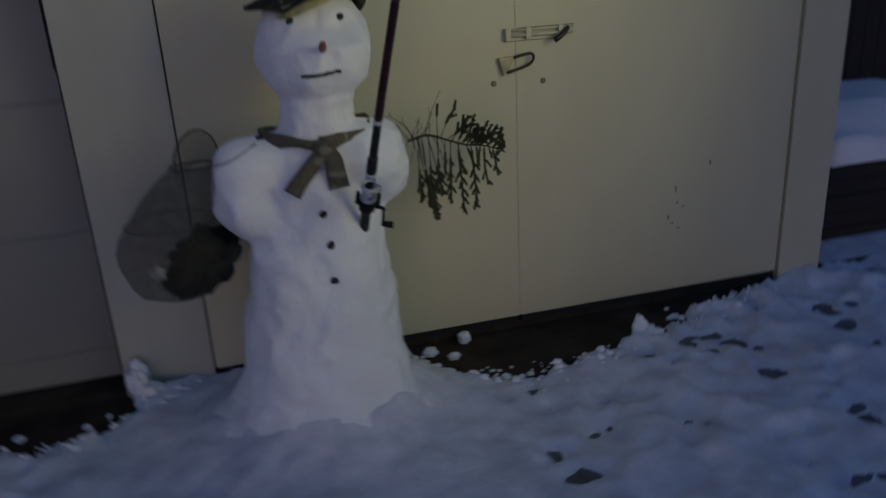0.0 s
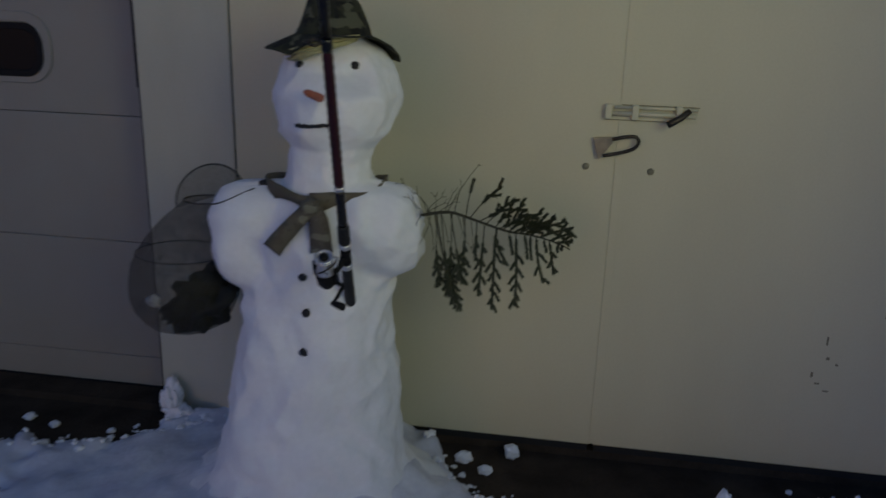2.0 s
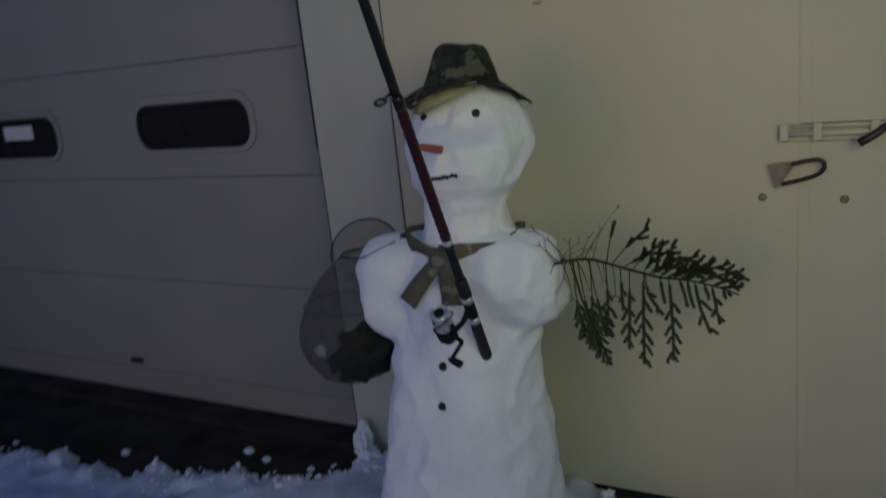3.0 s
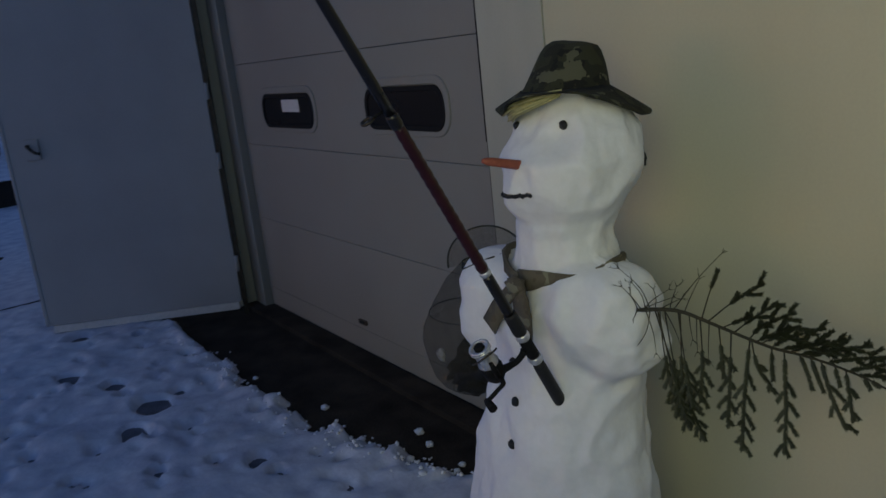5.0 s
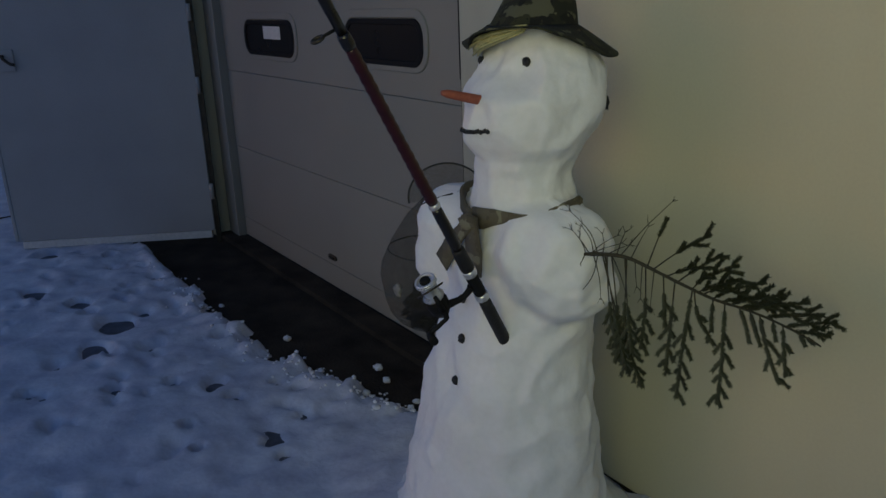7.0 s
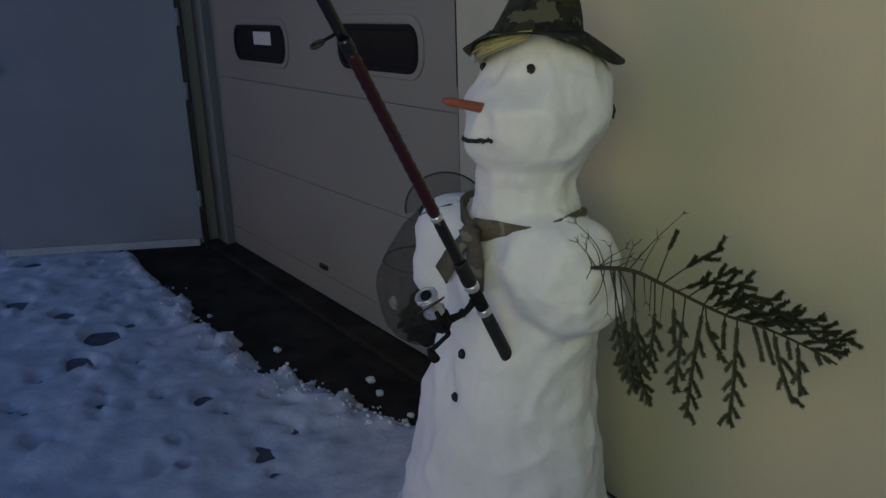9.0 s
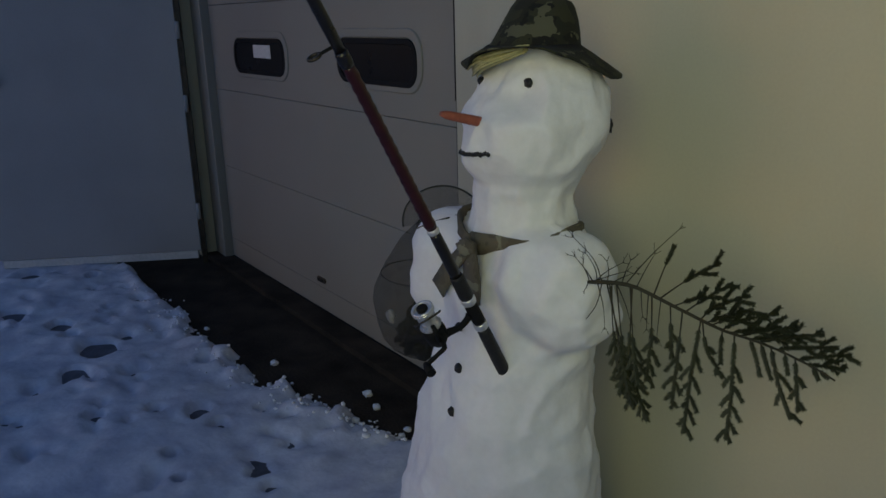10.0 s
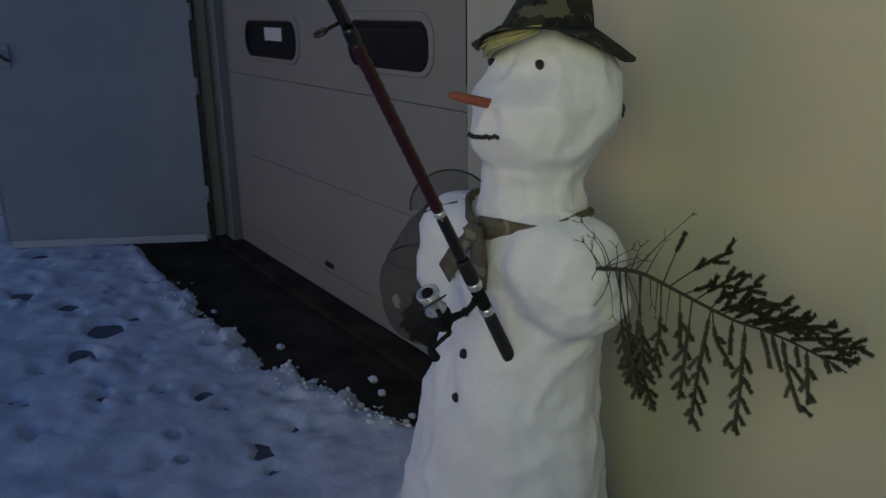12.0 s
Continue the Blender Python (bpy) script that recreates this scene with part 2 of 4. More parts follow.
WALL = 3.0          # front of gates and posts
DOOR = 3.14         # front of the sectional door
LEFT, RIGHT = -2.9, 2.915

# ---- ground and snow ----
ground = part("ground", box(-400, 400, -400, 400, -0.4, 0.0, 0), ASPHALT)
tagged(ground, "dark wet asphalt yard, bare along the garage", "ground", kind="structure")

EDGE_X = (-6.0, -2.8, -1.7, -1.05, -0.75, -0.45, -0.25, -0.1, 0.0, 0.1, 0.85, 0.95, 1.1, 1.3, 1.6, 1.85, 2.2, 2.5, 2.8, 6.0)
EDGE_Y = (2.52, 2.56, 2.54, 2.57, 2.63, 2.73, 2.82, 2.9, 2.98, 3.1, 3.05, 2.86, 2.69, 2.64, 2.65, 2.75, 2.85, 2.95, 3.1, 3.6)
WEST_PRINTS = ((-2.21, 1.99, 0.058), (-2.04, 2.0, 0.046), (-1.8, 2.06, 0.097), (-1.56, 1.93, 0.065), (-1.43, 1.98, 0.038), (-1.33, 2.43, 0.05), (-0.86, 2.24, 0.055),
               (-0.72, 2.27, 0.032), (-0.74, 2.45, 0.022), (-0.62, 2.5, 0.03), (-0.6, 2.05, 0.028), (-0.33, 2.27, 0.03), (-3.24, 2.0, 0.097), (-2.95, 2.3, 0.045),
               (-2.55, 1.82, 0.075), (-1.25, 1.6, 0.03), (-1.07, 1.9, 0.04), (-0.99, 2.11, 0.034), (-0.21, 2.26, 0.024), (-0.43, 2.03, 0.03))
EAST_PRINTS = ((1.76, 2.56, 0.057), (2.41, 2.76, 0.039), (2.69, 2.68, 0.048), (3.16, 2.93, 0.045), (2.35, 2.3, 0.033), (2.13, 2.28, 0.068), (2.26, 2.12, 0.031),
               (1.91, 2.13, 0.025), (1.72, 2.06, 0.028), (1.47, 2.3, 0.029), (2.16, 2.06, 0.026), (2.22, 1.92, 0.034), (1.86, 2.47, 0.041), (2.14, 2.53, 0.06),
               (1.2, 1.98, 0.025), (1.26, 2.48, 0.033), (2.53, 2.3, 0.034))


dent_rng = random.Random(5)
DENTS = [(dent_rng.uniform(-3.2, -0.35), dent_rng.uniform(1.0, 2.5), dent_rng.uniform(0.02, 0.06), dent_rng.uniform(0.012, 0.034)) for _ in range(110)]
DENTS += [(dent_rng.uniform(1.1, 3.2), dent_rng.uniform(1.2, 2.8), dent_rng.uniform(0.02, 0.06), dent_rng.uniform(0.006, 0.024)) for _ in range(110)]


def snow_height(X, Y):
    big, mid, fine = value_noise(X, Y, 0.55, 1), value_noise(X, Y, 0.16, 2), value_noise(X, Y, 0.06, 3)
    tiny = value_noise(X, Y, 0.028, 4)
    edge = np.interp(X, EDGE_X, EDGE_Y) + 0.035 * mid + 0.03 * fine + 0.012 * tiny
    trodden = 1 + 2.2 * step(0.9, 1.6, X)
    h = 0.038 + 0.012 * big + (0.35 + 0.65 * trodden) * (0.013 * mid + 0.006 * fine) + 0.0025 * tiny
    # scattered old dents
    dents = np.minimum(0, value_noise(X, Y, 0.21, 8) + 0.45) * 0.028 * trodden
    h = np.maximum(h + dents, 0.011 + 0.004 * fine)
    wob = 1 + 0.45 * value_noise(X, Y, 0.06, 11) + 0.2 * value_noise(X, Y, 0.025, 12)
    round_wob = 1 + 0.3 * value_noise(X, Y, 0.07, 13)
    for px, py, r in WEST_PRINTS + EAST_PRINTS:
        d = np.sqrt(((X - px) / (1.15 * r)) ** 2 + ((Y - py) / (0.95 * r)) ** 2) * round_wob * (1.5 if px > 1 else 1.1)
        h = h - 0.055 * (1 - step(0.6, 1.3, d)) + 0.006 * np.exp(-((d - 1.4) / 0.22) ** 2)
    for px, py, r, deep in DENTS:
        h = h - deep * (1 - step(0.3, 1.15, np.sqrt(((X - px) / (1.3 * r)) ** 2 + ((Y - py) / (0.8 * r)) ** 2) * wob))
    # heap round the snowman's foot
    d = np.sqrt(((X - 0.57) / 1.1) ** 2 + (Y - 2.6) ** 2)
    h = h + 0.1 * np.exp(-np.maximum(0, d - 0.27) / 0.1) * (1 + 0.2 * mid + 0.12 * fine)
    # crumbly rim along the bare strip
    rim = np.exp(-((edge - Y - 0.09) / 0.07) ** 2)
    h = h + rim * (0.009 + 0.013 * fine + 0.01 * tiny)
    return h * step(0.0, 0.07, edge - Y) - 0.015 * (1 - step(0.0, 0.05, edge - Y))


gx, gy = np.arange(-4.5, 4.51, 0.02), np.arange(-1.6, 3.001, 0.02)
GX, GY = np.meshgrid(gx, gy)
near_snow = sheet("snow_cover", gx, gy, snow_height(GX, GY), SNOW_GROUND)
tagged(near_snow, "trodden bluish snow with footprints and crumbly edges on the yard", "snow", kind="stuff")


slush_x, slush_y = np.arange(-4.4, 4.41, 0.04), np.arange(-1.5, 2.98, 0.04)
SLX, SLY = np.meshgrid(slush_x, slush_y)
slush_z = np.where(np.interp(SLX, EDGE_X, EDGE_Y) - SLY > 0.12, 0.0065 + 0.002 * value_noise(SLX, SLY, 0.1, 17), -0.02)
tagged(sheet("slush", slush_x, slush_y, slush_z, SLUSH), "grey wet slush in the footprints under the snow", "slush", kind="stuff")


def far_snow(x0, x1, y0, y1, cell):
    x, y = np.linspace(x0, x1, max(2, int((x1 - x0) / cell) + 1)), np.linspace(y0, y1, max(2, int((y1 - y0) / cell) + 1))
    X, Y = np.meshgrid(x, y)
    z = 0.036 + 0.012 * value_noise(X, Y, 0.55, 1) + 0.02 * value_noise(X, Y, 1.7, 6)
    # a worn brown track crosses the yard on the far side of the open leaf
    z = z - 0.012 * step(-9.3, -8.6, X) * (1 - step(-6.9, -6.4, X)) * step(0.1, 0.5, 0.5 + value_noise(X, Y, 0.5, 21))
    ob = sheet("snow_field", x, y, z, SNOW_GROUND)
    return tagged(ob, "wide bluish snow over the yard beyond the garage", "snow", kind="stuff")


far_snow(-24, -4.5, -8, 12, 0.12)
far_snow(4.5, 20, -8, 12, 0.5)
far_snow(2.95, 4.5, 3.0, 9, 0.06)
far_snow(-24, 20, -25, -8, 1.5)
far_snow(-4.5, 4.5, -8, -1.6, 0.3)
far_snow(-300, -24, -300, 300, 20)
far_snow(-24, 300, 60, 300, 20)
far_snow(20, 300, -300, 60, 20)
far_snow(-24, 20, -300, -25, 20)

# ---- garage: walls, posts, gate leaves ----


def structure(name, bm, mat, label, category):
    return tagged(part(name, bm, mat), label, category, kind="structure")


structure("wall_post", box(-0.155, 0.17, WALL, 3.5, 0.0, 2.6, 0.006), POST_PAINT, "pale painted steel post between garage door and gate", "post")
structure("wall_post", box(2.695, RIGHT, WALL - 0.012, 3.5, 0.0, 2.75, 0.006), CREAM, "pale painted corner post of the garage", "post")
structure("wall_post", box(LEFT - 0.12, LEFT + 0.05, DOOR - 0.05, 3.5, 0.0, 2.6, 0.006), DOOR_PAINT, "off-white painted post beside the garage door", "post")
structure("wall_top", box(-6.5, 2.69, WALL + 0.002, 3.5, 2.5, 2.75, 0.004), CREAM, "cream painted wall above the doors", "wall")
structure("wall_west", box(-6.5, LEFT - 0.122, WALL + 0.004, 3.5, 0.0, 2.5, 0.004), CREAM, "cream painted garage wall", "wall")
structure("wall_east", box(RIGHT - 0.15, RIGHT - 0.004, 3.5, 8.0, 0.0, 2.75, 0.004), CREAM, "cream painted side wall of the garage", "wall")
structure("wall_north", box(-6.5, RIGHT - 0.16, 7.9, 8.0, 0.0, 2.75, 0.004), CREAM, "plain rear wall of the garage", "wall")
structure("roof", box(-6.7, RIGHT + 0.12, WALL - 0.15, 8.2, 2.755, 2.87, 0.01), ROOFING, "dark flat roof edge of the garage", "roof")
structure("sill", box(-6.5, 2.69, WALL + 0.012, 3.3, -0.1, 0.03, 0.004), ASPHALT, "dark wet threshold under the doors", "sill")


def gate_leaf(x0, x1):
    leaf = holder("gate_leaf", "flat cream painted steel gate leaf, closed", "gate", "closed gate leaves", "structure")
    part("sheet", box(x0 + 0.004, x1 - 0.004, WALL, WALL + 0.045, 0.06, 2.49, 0.004), CREAM, leaf)
    # Dark strip painted as the shade in the gap under the leaf.
    part("bottom_gap_shade", box(x0 + 0.01, x1 - 0.01, WALL + 0.012, WALL + 0.05, 0.028, 0.057, 0.003), GAP, leaf, "dark strip painted as the shade under the gate leaf")
    return leaf


gate_leaf(0.172, 1.43)
right_leaf = gate_leaf(1.43, 2.69)
part("cover_strip", box(1.425, 1.452, WALL - 0.002, WALL - 0.0004, 0.065, 2.48, 0.0006), CREAM, right_leaf)
structure("gate_gap", box(0.164, 0.1715, WALL + 0.006, WALL + 0.05, 0.05, 2.49, 0), GAP, "dark gap between post and gate leaf", "gap")

# ---- sectional garage door ----
garage_door = holder("garage_door", "off-white sectional garage door with two oblong windows", "garage door", kind="structure")
joints = (0.035, 0.158, 0.628, 1.1, 1.585, 2.06, 2.5)
for k, (z0, z1) in enumerate(zip(joints, joints[1:])):
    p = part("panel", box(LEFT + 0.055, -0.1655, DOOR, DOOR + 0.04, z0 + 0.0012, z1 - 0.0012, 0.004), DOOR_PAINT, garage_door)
part("backing", box(LEFT + 0.055, -0.1655, DOOR + 0.012, DOOR + 0.05, 0.03, 2.5, 0), GAP, garage_door, "dark joints between the panels")
part("bottom_seal", box(LEFT + 0.055, -0.1655, DOOR - 0.004, DOOR + 0.03, 0.005, 0.034, 0.006), BLACK_RUBBER, garage_door, "black rubber seal")
part("side_seal", box(-0.1595, -0.1555, WALL + 0.003, DOOR + 0.02, 0.03, 1.22, 0), BLACK_RUBBER, garage_door, "black edge seal")
part("side_seal", box(-0.165, -0.1555, WALL + 0.003, DOOR + 0.02, 1.22, 2.5, 0), BLACK_RUBBER, garage_door, "black edge seal")
for cx, cz, w, note in ((-2.13, 1.306, 0.68, True), (-0.907, 1.318, 0.645, False)):
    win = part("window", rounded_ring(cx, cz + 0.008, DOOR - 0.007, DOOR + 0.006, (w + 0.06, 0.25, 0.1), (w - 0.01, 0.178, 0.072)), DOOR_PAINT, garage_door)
    part("gasket", rounded_ring(cx, cz, DOOR - 0.011, DOOR + 0.004, (w, 0.188, 0.075), (w - 0.05, 0.14, 0.055)), BLACK_RUBBER, win, "black window gasket")
    part("pane", rounded_slab(cx, cz, DOOR - 0.005, DOOR + 0.003, w - 0.045, 0.145, 0.058), GLASS, win, "dark glass pane")
    if note:
        part("note", box(cx - 0.055, cx + 0.17, DOOR - 0.0085, DOOR - 0.0065, cz - 0.005, cz + 0.062, 0), PAPER_AND_STRIP, win, "white paper note behind the pane")
lock = part("lock_plate", rounded_slab(-1.557, 0.2, DOOR - 0.008, DOOR, 0.09, 0.026, 0.012), RUSTY, garage_door, "dark pull handle")
part("grip_hole", rounded_slab(-1.557, 0.2, DOOR - 0.014, DOOR - 0.0085, 0.05, 0.012, 0.005), GAP, lock)

# ---- latch, hasp and nails on the gate ----
bolt = holder("sliding_bolt", "painted sliding bolt with a dark lever on the gate", "bolt", kind="")
part("back_plate", box(1.375, 1.655, WALL - 0.004, WALL, 1.19, 1.236, 0.0015), CREAM, bolt)
part("rail", tube([(1.41, WALL - 0.012, 1.229), (1.655, WALL - 0.012, 1.23)], 0.005), CREAM, bolt)
part("rod", tube([(1.4, WALL - 0.011, 1.21), (1.65, WALL - 0.011, 1.211)], 0.008), CREAM, bolt)
for x in (1.39, 1.47, 1.6):
    part("keeper", box(x - 0.01, x + 0.01, WALL - 0.023, WALL - 0.004, 1.193, 1.238, 0.004), CREAM, bolt)
part("lever", tube(smooth_line([(1.628, WALL - 0.02, 1.226), (1.6, WALL - 0.04, 1.206), (1.565, WALL - 0.045, 1.186)], 6), [0.009, 0.009, 0.01, 0.01, 0.011, 0.011]), RUSTY, bolt, "dark worn lever")
part("crack_line", box(1.43, 1.66, WALL - 0.0052, WALL - 0.0042, 1.2345, 1.2375, 0), FADED, bolt)
part("crack_line", box(1.38, 1.6, WALL - 0.0052, WALL - 0.0042, 1.189, 1.191, 0), FADED, bolt)

hasp = holder("hasp", "dark iron hasp plate with a bare metal ring on the gate", "hasp")
bm = bmesh.new()
outline = ((1.35, 1.133), (1.418, 1.138), (1.405, 1.11), (1.37, 1.064))
front = [bm.verts.new((x, WALL - 0.02, z)) for x, z in outline]
back = [bm.verts.new((x, WALL - 0.002, z)) for x, z in outline]
for k in range(4):
    bm.faces.new((front[k], front[(k + 1) % 4], back[(k + 1) % 4], back[k]))
bm.faces.new(front)
bm.faces.new(back)
bmesh.ops.recalc_face_normals(bm, faces=bm.faces)
bmesh.ops.bevel(bm, geom=bm.edges[:], offset=0.003, segments=2, affect="EDGES")
part("plate", bm, BRASS, hasp)
part("ring", tube(smooth_line([(1.41, WALL - 0.018, 1.131), (1.445, WALL - 0.026, 1.141), (1.477, WALL - 0.026, 1.143), (1.488, WALL - 0.024, 1.127), (1.475, WALL - 0.022, 1.106), (1.44, WALL - 0.02, 1.092), (1.385, WALL - 0.016, 1.078)], 24), 0.0055), RUSTY, hasp)
for x, z in ((1.335, 1.04), (1.535, 1.034)):
    bm = bmesh.new()
    bmesh.ops.create_uvsphere(bm, u_segments=14, v_segments=8, radius=0.011)
    for v in bm.verts:
        v.co = Vector((v.co.x, v.co.y * 0.55, v.co.z)) + Vector((x, WALL - 0.002, z))
    tagged(part("bolt_head", bm, FADED, smooth=True), "rusty bolt head in the gate", "bolt", "bolt heads under the hasp")

for x, z, w, h in ((2.14, 0.52, 0.006, 0.03), (2.15, 0.46, 0.012, 0.01), (2.18, 0.44, 0.01, 0.008), (2.11, 0.4, 0.008, 0.018), (2.13, 0.37, 0.016, 0.006), (2.16, 0.345, 0.02, 0.005), (2.3, 0.62, 0.008, 0.02), (0.72, 1.62, 0.03, 0.006)):
    bm = rounded_slab(x, z, WALL - 0.0016, WALL - 0.0004, w, h, min(w, h) * 0.45)
    tagged(part("rust_mark", bm, FADED), "small dark rust mark on the cream gate", "rust mark", "rust marks on the gate")

# ---- open grey gate leaf ----
hinge, free = Vector((-2.9, 2.975, 0)), Vector((-3.5, 1.88, 0))
span = (free - hinge).length
turn = math.degrees(math.atan2((free - hinge).y, (free - hinge).x))
open_leaf = holder("open_gate_leaf", "grey painted steel gate leaf standing open", "gate", kind="structure")
open_leaf.matrix_world = pose(hinge.x, hinge.y, 0, 0, 0, turn)
part("sheet", box(0.02, span, -0.02, 0.02, 0.09, 2.42, 0.006), GREY_PAINT, open_leaf)
part("edge_rail", box(span - 0.001, span + 0.02, -0.024, 0.024, 0.09, 2.42, 0.005), GREY_PAINT, open_leaf)
for z in (0.35, 1.02, 1.45, 2.1):
    part("hinge_barrel", tube([(0.008, 0.03, z - 0.05), (0.008, 0.03, z + 0.05)], 0.013), GREY_PAINT, open_leaf)
part("hinge_gap", box(-0.012, 0.018, -0.012, 0.012, 0.0, 2.42, 0), RUSTY, open_leaf, "dark gap along the hinges")
# Pale strip painted in for the lit snow that shows under the leaf.
part("lit_gap_strip", box(0.04, span - 0.02, -0.022, 0.022, 0.04, 0.0885, 0.004), PAPER_AND_STRIP, open_leaf, "pale strip painted as the lit snow seen under the leaf")
handle = part("lock_case", box(span - 0.19, span - 0.1, 0.02, 0.032, 1.15, 1.28, 0.008), GREY_PAINT, open_leaf)
part("door_handle", tube(smooth_line([(span - 0.13, 0.03, 1.24), (span - 0.13, 0.06, 1.24), (span - 0.17, 0.065, 1.2), (span - 0.2, 0.062, 1.19)], 8), 0.009), RUSTY, handle)

# ---- snowman ----
PROFILE_Z = (-0.02, 0.06, 0.11, 0.18, 0.345, 0.485, 0.6, 0.66, 0.72, 0.79, 0.86, 0.93, 0.98, 1.01, 1.03, 1.06, 1.09, 1.13, 1.17, 1.21, 1.27, 1.33, 1.38, 1.42, 1.45, 1.47)
HALF_X = (0.495, 0.405, 0.33, 0.287, 0.26, 0.242, 0.228, 0.222, 0.22, 0.22, 0.225, 0.218, 0.188, 0.152, 0.126, 0.118, 0.115, 0.124, 0.156, 0.171, 0.177, 0.17, 0.142, 0.085, 0.045, 0.015)
HALF_Y = (0.49, 0.385, 0.305, 0.262, 0.238, 0.217, 0.197, 0.187, 0.178, 0.168, 0.162, 0.152, 0.136, 0.127, 0.12, 0.115, 0.112, 0.12, 0.15, 0.162, 0.161, 0.125, 0.105, 0.078, 0.045, 0.015)
MID_X = (0.555, 0.555, 0.555, 0.555, 0.563, 0.572, 0.577, 0.578, 0.585, 0.585, 0.59, 0.595, 0.6, 0.605, 0.61, 0.613, 0.615, 0.625, 0.63, 0.634, 0.636, 0.636, 0.634, 0.632, 0.63, 0.63)
MID_Y = (2.6, 2.605, 2.607, 2.607, 2.604, 2.607, 2.618, 2.623, 2.627, 2.632, 2.633, 2.632, 2.63, 2.626, 2.624, 2.624, 2.625, 2.628, 2.632, 2.635, 2.64, 2.66, 2.66, 2.65, 2.645, 2.64)
# arm stubs, brow and cheeks: centre, half sizes
STUBS = (((0.374, 2.6, 0.86), (0.103, 0.118, 0.14)), ((0.388, 2.605, 0.935), (0.105, 0.11, 0.086)), ((0.36, 2.6, 0.8), (0.075, 0.1, 0.09)),
         ((0.785, 2.605, 0.89), (0.108, 0.12, 0.1)), ((0.8, 2.62, 0.85), (0.085, 0.105, 0.075)), ((0.79, 2.61, 0.945), (0.098, 0.112, 0.09)), ((0.73, 2.55, 0.92), (0.07, 0.075, 0.1)))


def snow_body(x, y, z):
    """Below 0 inside the figure."""
    hx, hy = np.interp(z, PROFILE_Z, HALF_X), np.interp(z, PROFILE_Z, HALF_Y)
    mx, my = np.interp(z, PROFILE_Z, MID_X), np.interp(z, PROFILE_Z, MID_Y)
    d = (np.sqrt(((x - mx) / hx) ** 2 + ((y - my) / hy) ** 2) - 1) * np.minimum(hx, hy)
    for (cx, cy, cz), (a, b, c) in STUBS:
        e = (np.sqrt(((x - cx) / a) ** 2 + ((y - cy) / b) ** 2 + ((z - cz) / c) ** 2) - 1) * min(a, b, c)
        k = 0.036
        h = np.clip(0.5 + 0.5 * (e - d) / k, 0, 1)
        d = e * (1 - h) + d * h - k * h * (1 - h)
    return d


def skin(p):
    """Relief of the hand-patted snow: broad pats, creases and fine crumbs."""
    v = 0.013 * noise.noise(p * 6.5) + 0.009 * noise.noise(p * 13) + 0.0036 * noise.noise(p * 27) + 0.0016 * noise.noise(p * 60) + 0.0008 * noise.noise(p * 130)
    v += 0.01 * max(-0.7, -abs(noise.noise(p * 9 + Vector((3, 1, 5)))) * 2 + 0.35)
    # deeper creases under the arms and at the shoulders
    w = max(0.0, 1 - abs(p.z - 0.86) / 0.2) * min(1, abs(p.x - 0.6) / 0.11)
    v += w * (0.02 * noise.noise(p * 11 + Vector((5, 5, 1))) + 0.008 * noise.noise(p * 24) - 0.018 * max(0, 0.3 - abs(noise.noise(p * 8 + Vector((1, 7, 2)))) * 3))
    return v - 0.0015


zs = np.concatenate([np.arange(-0.02, 1.44, 0.0085), np.linspace(1.442, 1.469, 6)])
th = np.linspace(0, 2 * math.pi, 200, endpoint=False)
Z, T = np.meshgrid(zs, th, indexing="ij")
AX, AY = np.interp(Z, PROFILE_Z, MID_X), np.interp(Z, PROFILE_Z, MID_Y)
lo, hi = np.zeros_like(Z), np.full_like(Z, 0.5)
for _ in range(22):
    mid = (lo + hi) / 2
    inside = snow_body(AX + mid * np.cos(T), AY + mid * np.sin(T), Z) < 0
    lo, hi = np.where(inside, mid, lo), np.where(inside, hi, mid)
bm = bmesh.new()
rows_of = []
for i in range(len(zs)):
    ring = []
    for j in range(len(th)):
        r, z = lo[i, j], zs[i]
        p = Vector((AX[i, j] + r * math.cos(th[j]), AY[i, j] + r * math.sin(th[j]), z))
        bumpy = skin(p)
        fade = min(1, (1.47 - z) / 0.04)
        out = Vector((math.cos(th[j]), math.sin(th[j]), 0.15))
        ring.append(bm.verts.new(p + out * bumpy * fade))
    rows_of.append(ring)
for a, b in zip(rows_of, rows_of[1:]):
    for k in range(len(th)):
        bm.faces.new((a[k], a[(k + 1) % len(th)], b[(k + 1) % len(th)], b[k]))
bm.faces.new(rows_of[-1])
snowman = part("snowman", bm, SNOW, smooth=True)
tagged(snowman, "tall packed snow figure with stub arms in front of the garage", "snowman")


def surface(theta_from, z):
    """A point on the snow skin seen from the way theta (degrees), at height z."""
    i = int(np.argmin(abs(zs - z)))
    j = int(round(theta_from % 360 / 360 * len(th))) % len(th)
    r = lo[i, j]
    return Vector((AX[i, j] + r * math.cos(th[j]), AY[i, j] + r * math.sin(th[j]), z))


def front_of(x, z):
    """The front skin of the figure over a given x and height."""
    ys = np.linspace(2.2, 2.75, 300)
    s = snow_body(np.full_like(ys, x), ys, np.full_like(ys, z))
    k = int(np.argmax(s < 0))
    p = Vector((x, float(ys[k]), z))
    return p - Vector((0, skin(p), 0))


for x, z in ((0.561, 1.35), (0.707, 1.352)):
    p = front_of(x, z)
    tagged(part("coal_eye", lump(p, (0.0115, 0.008, 0.0105), x * 40), COAL), "small black coal pressed in as an eye", "coal", "coal eyes of the snowman")
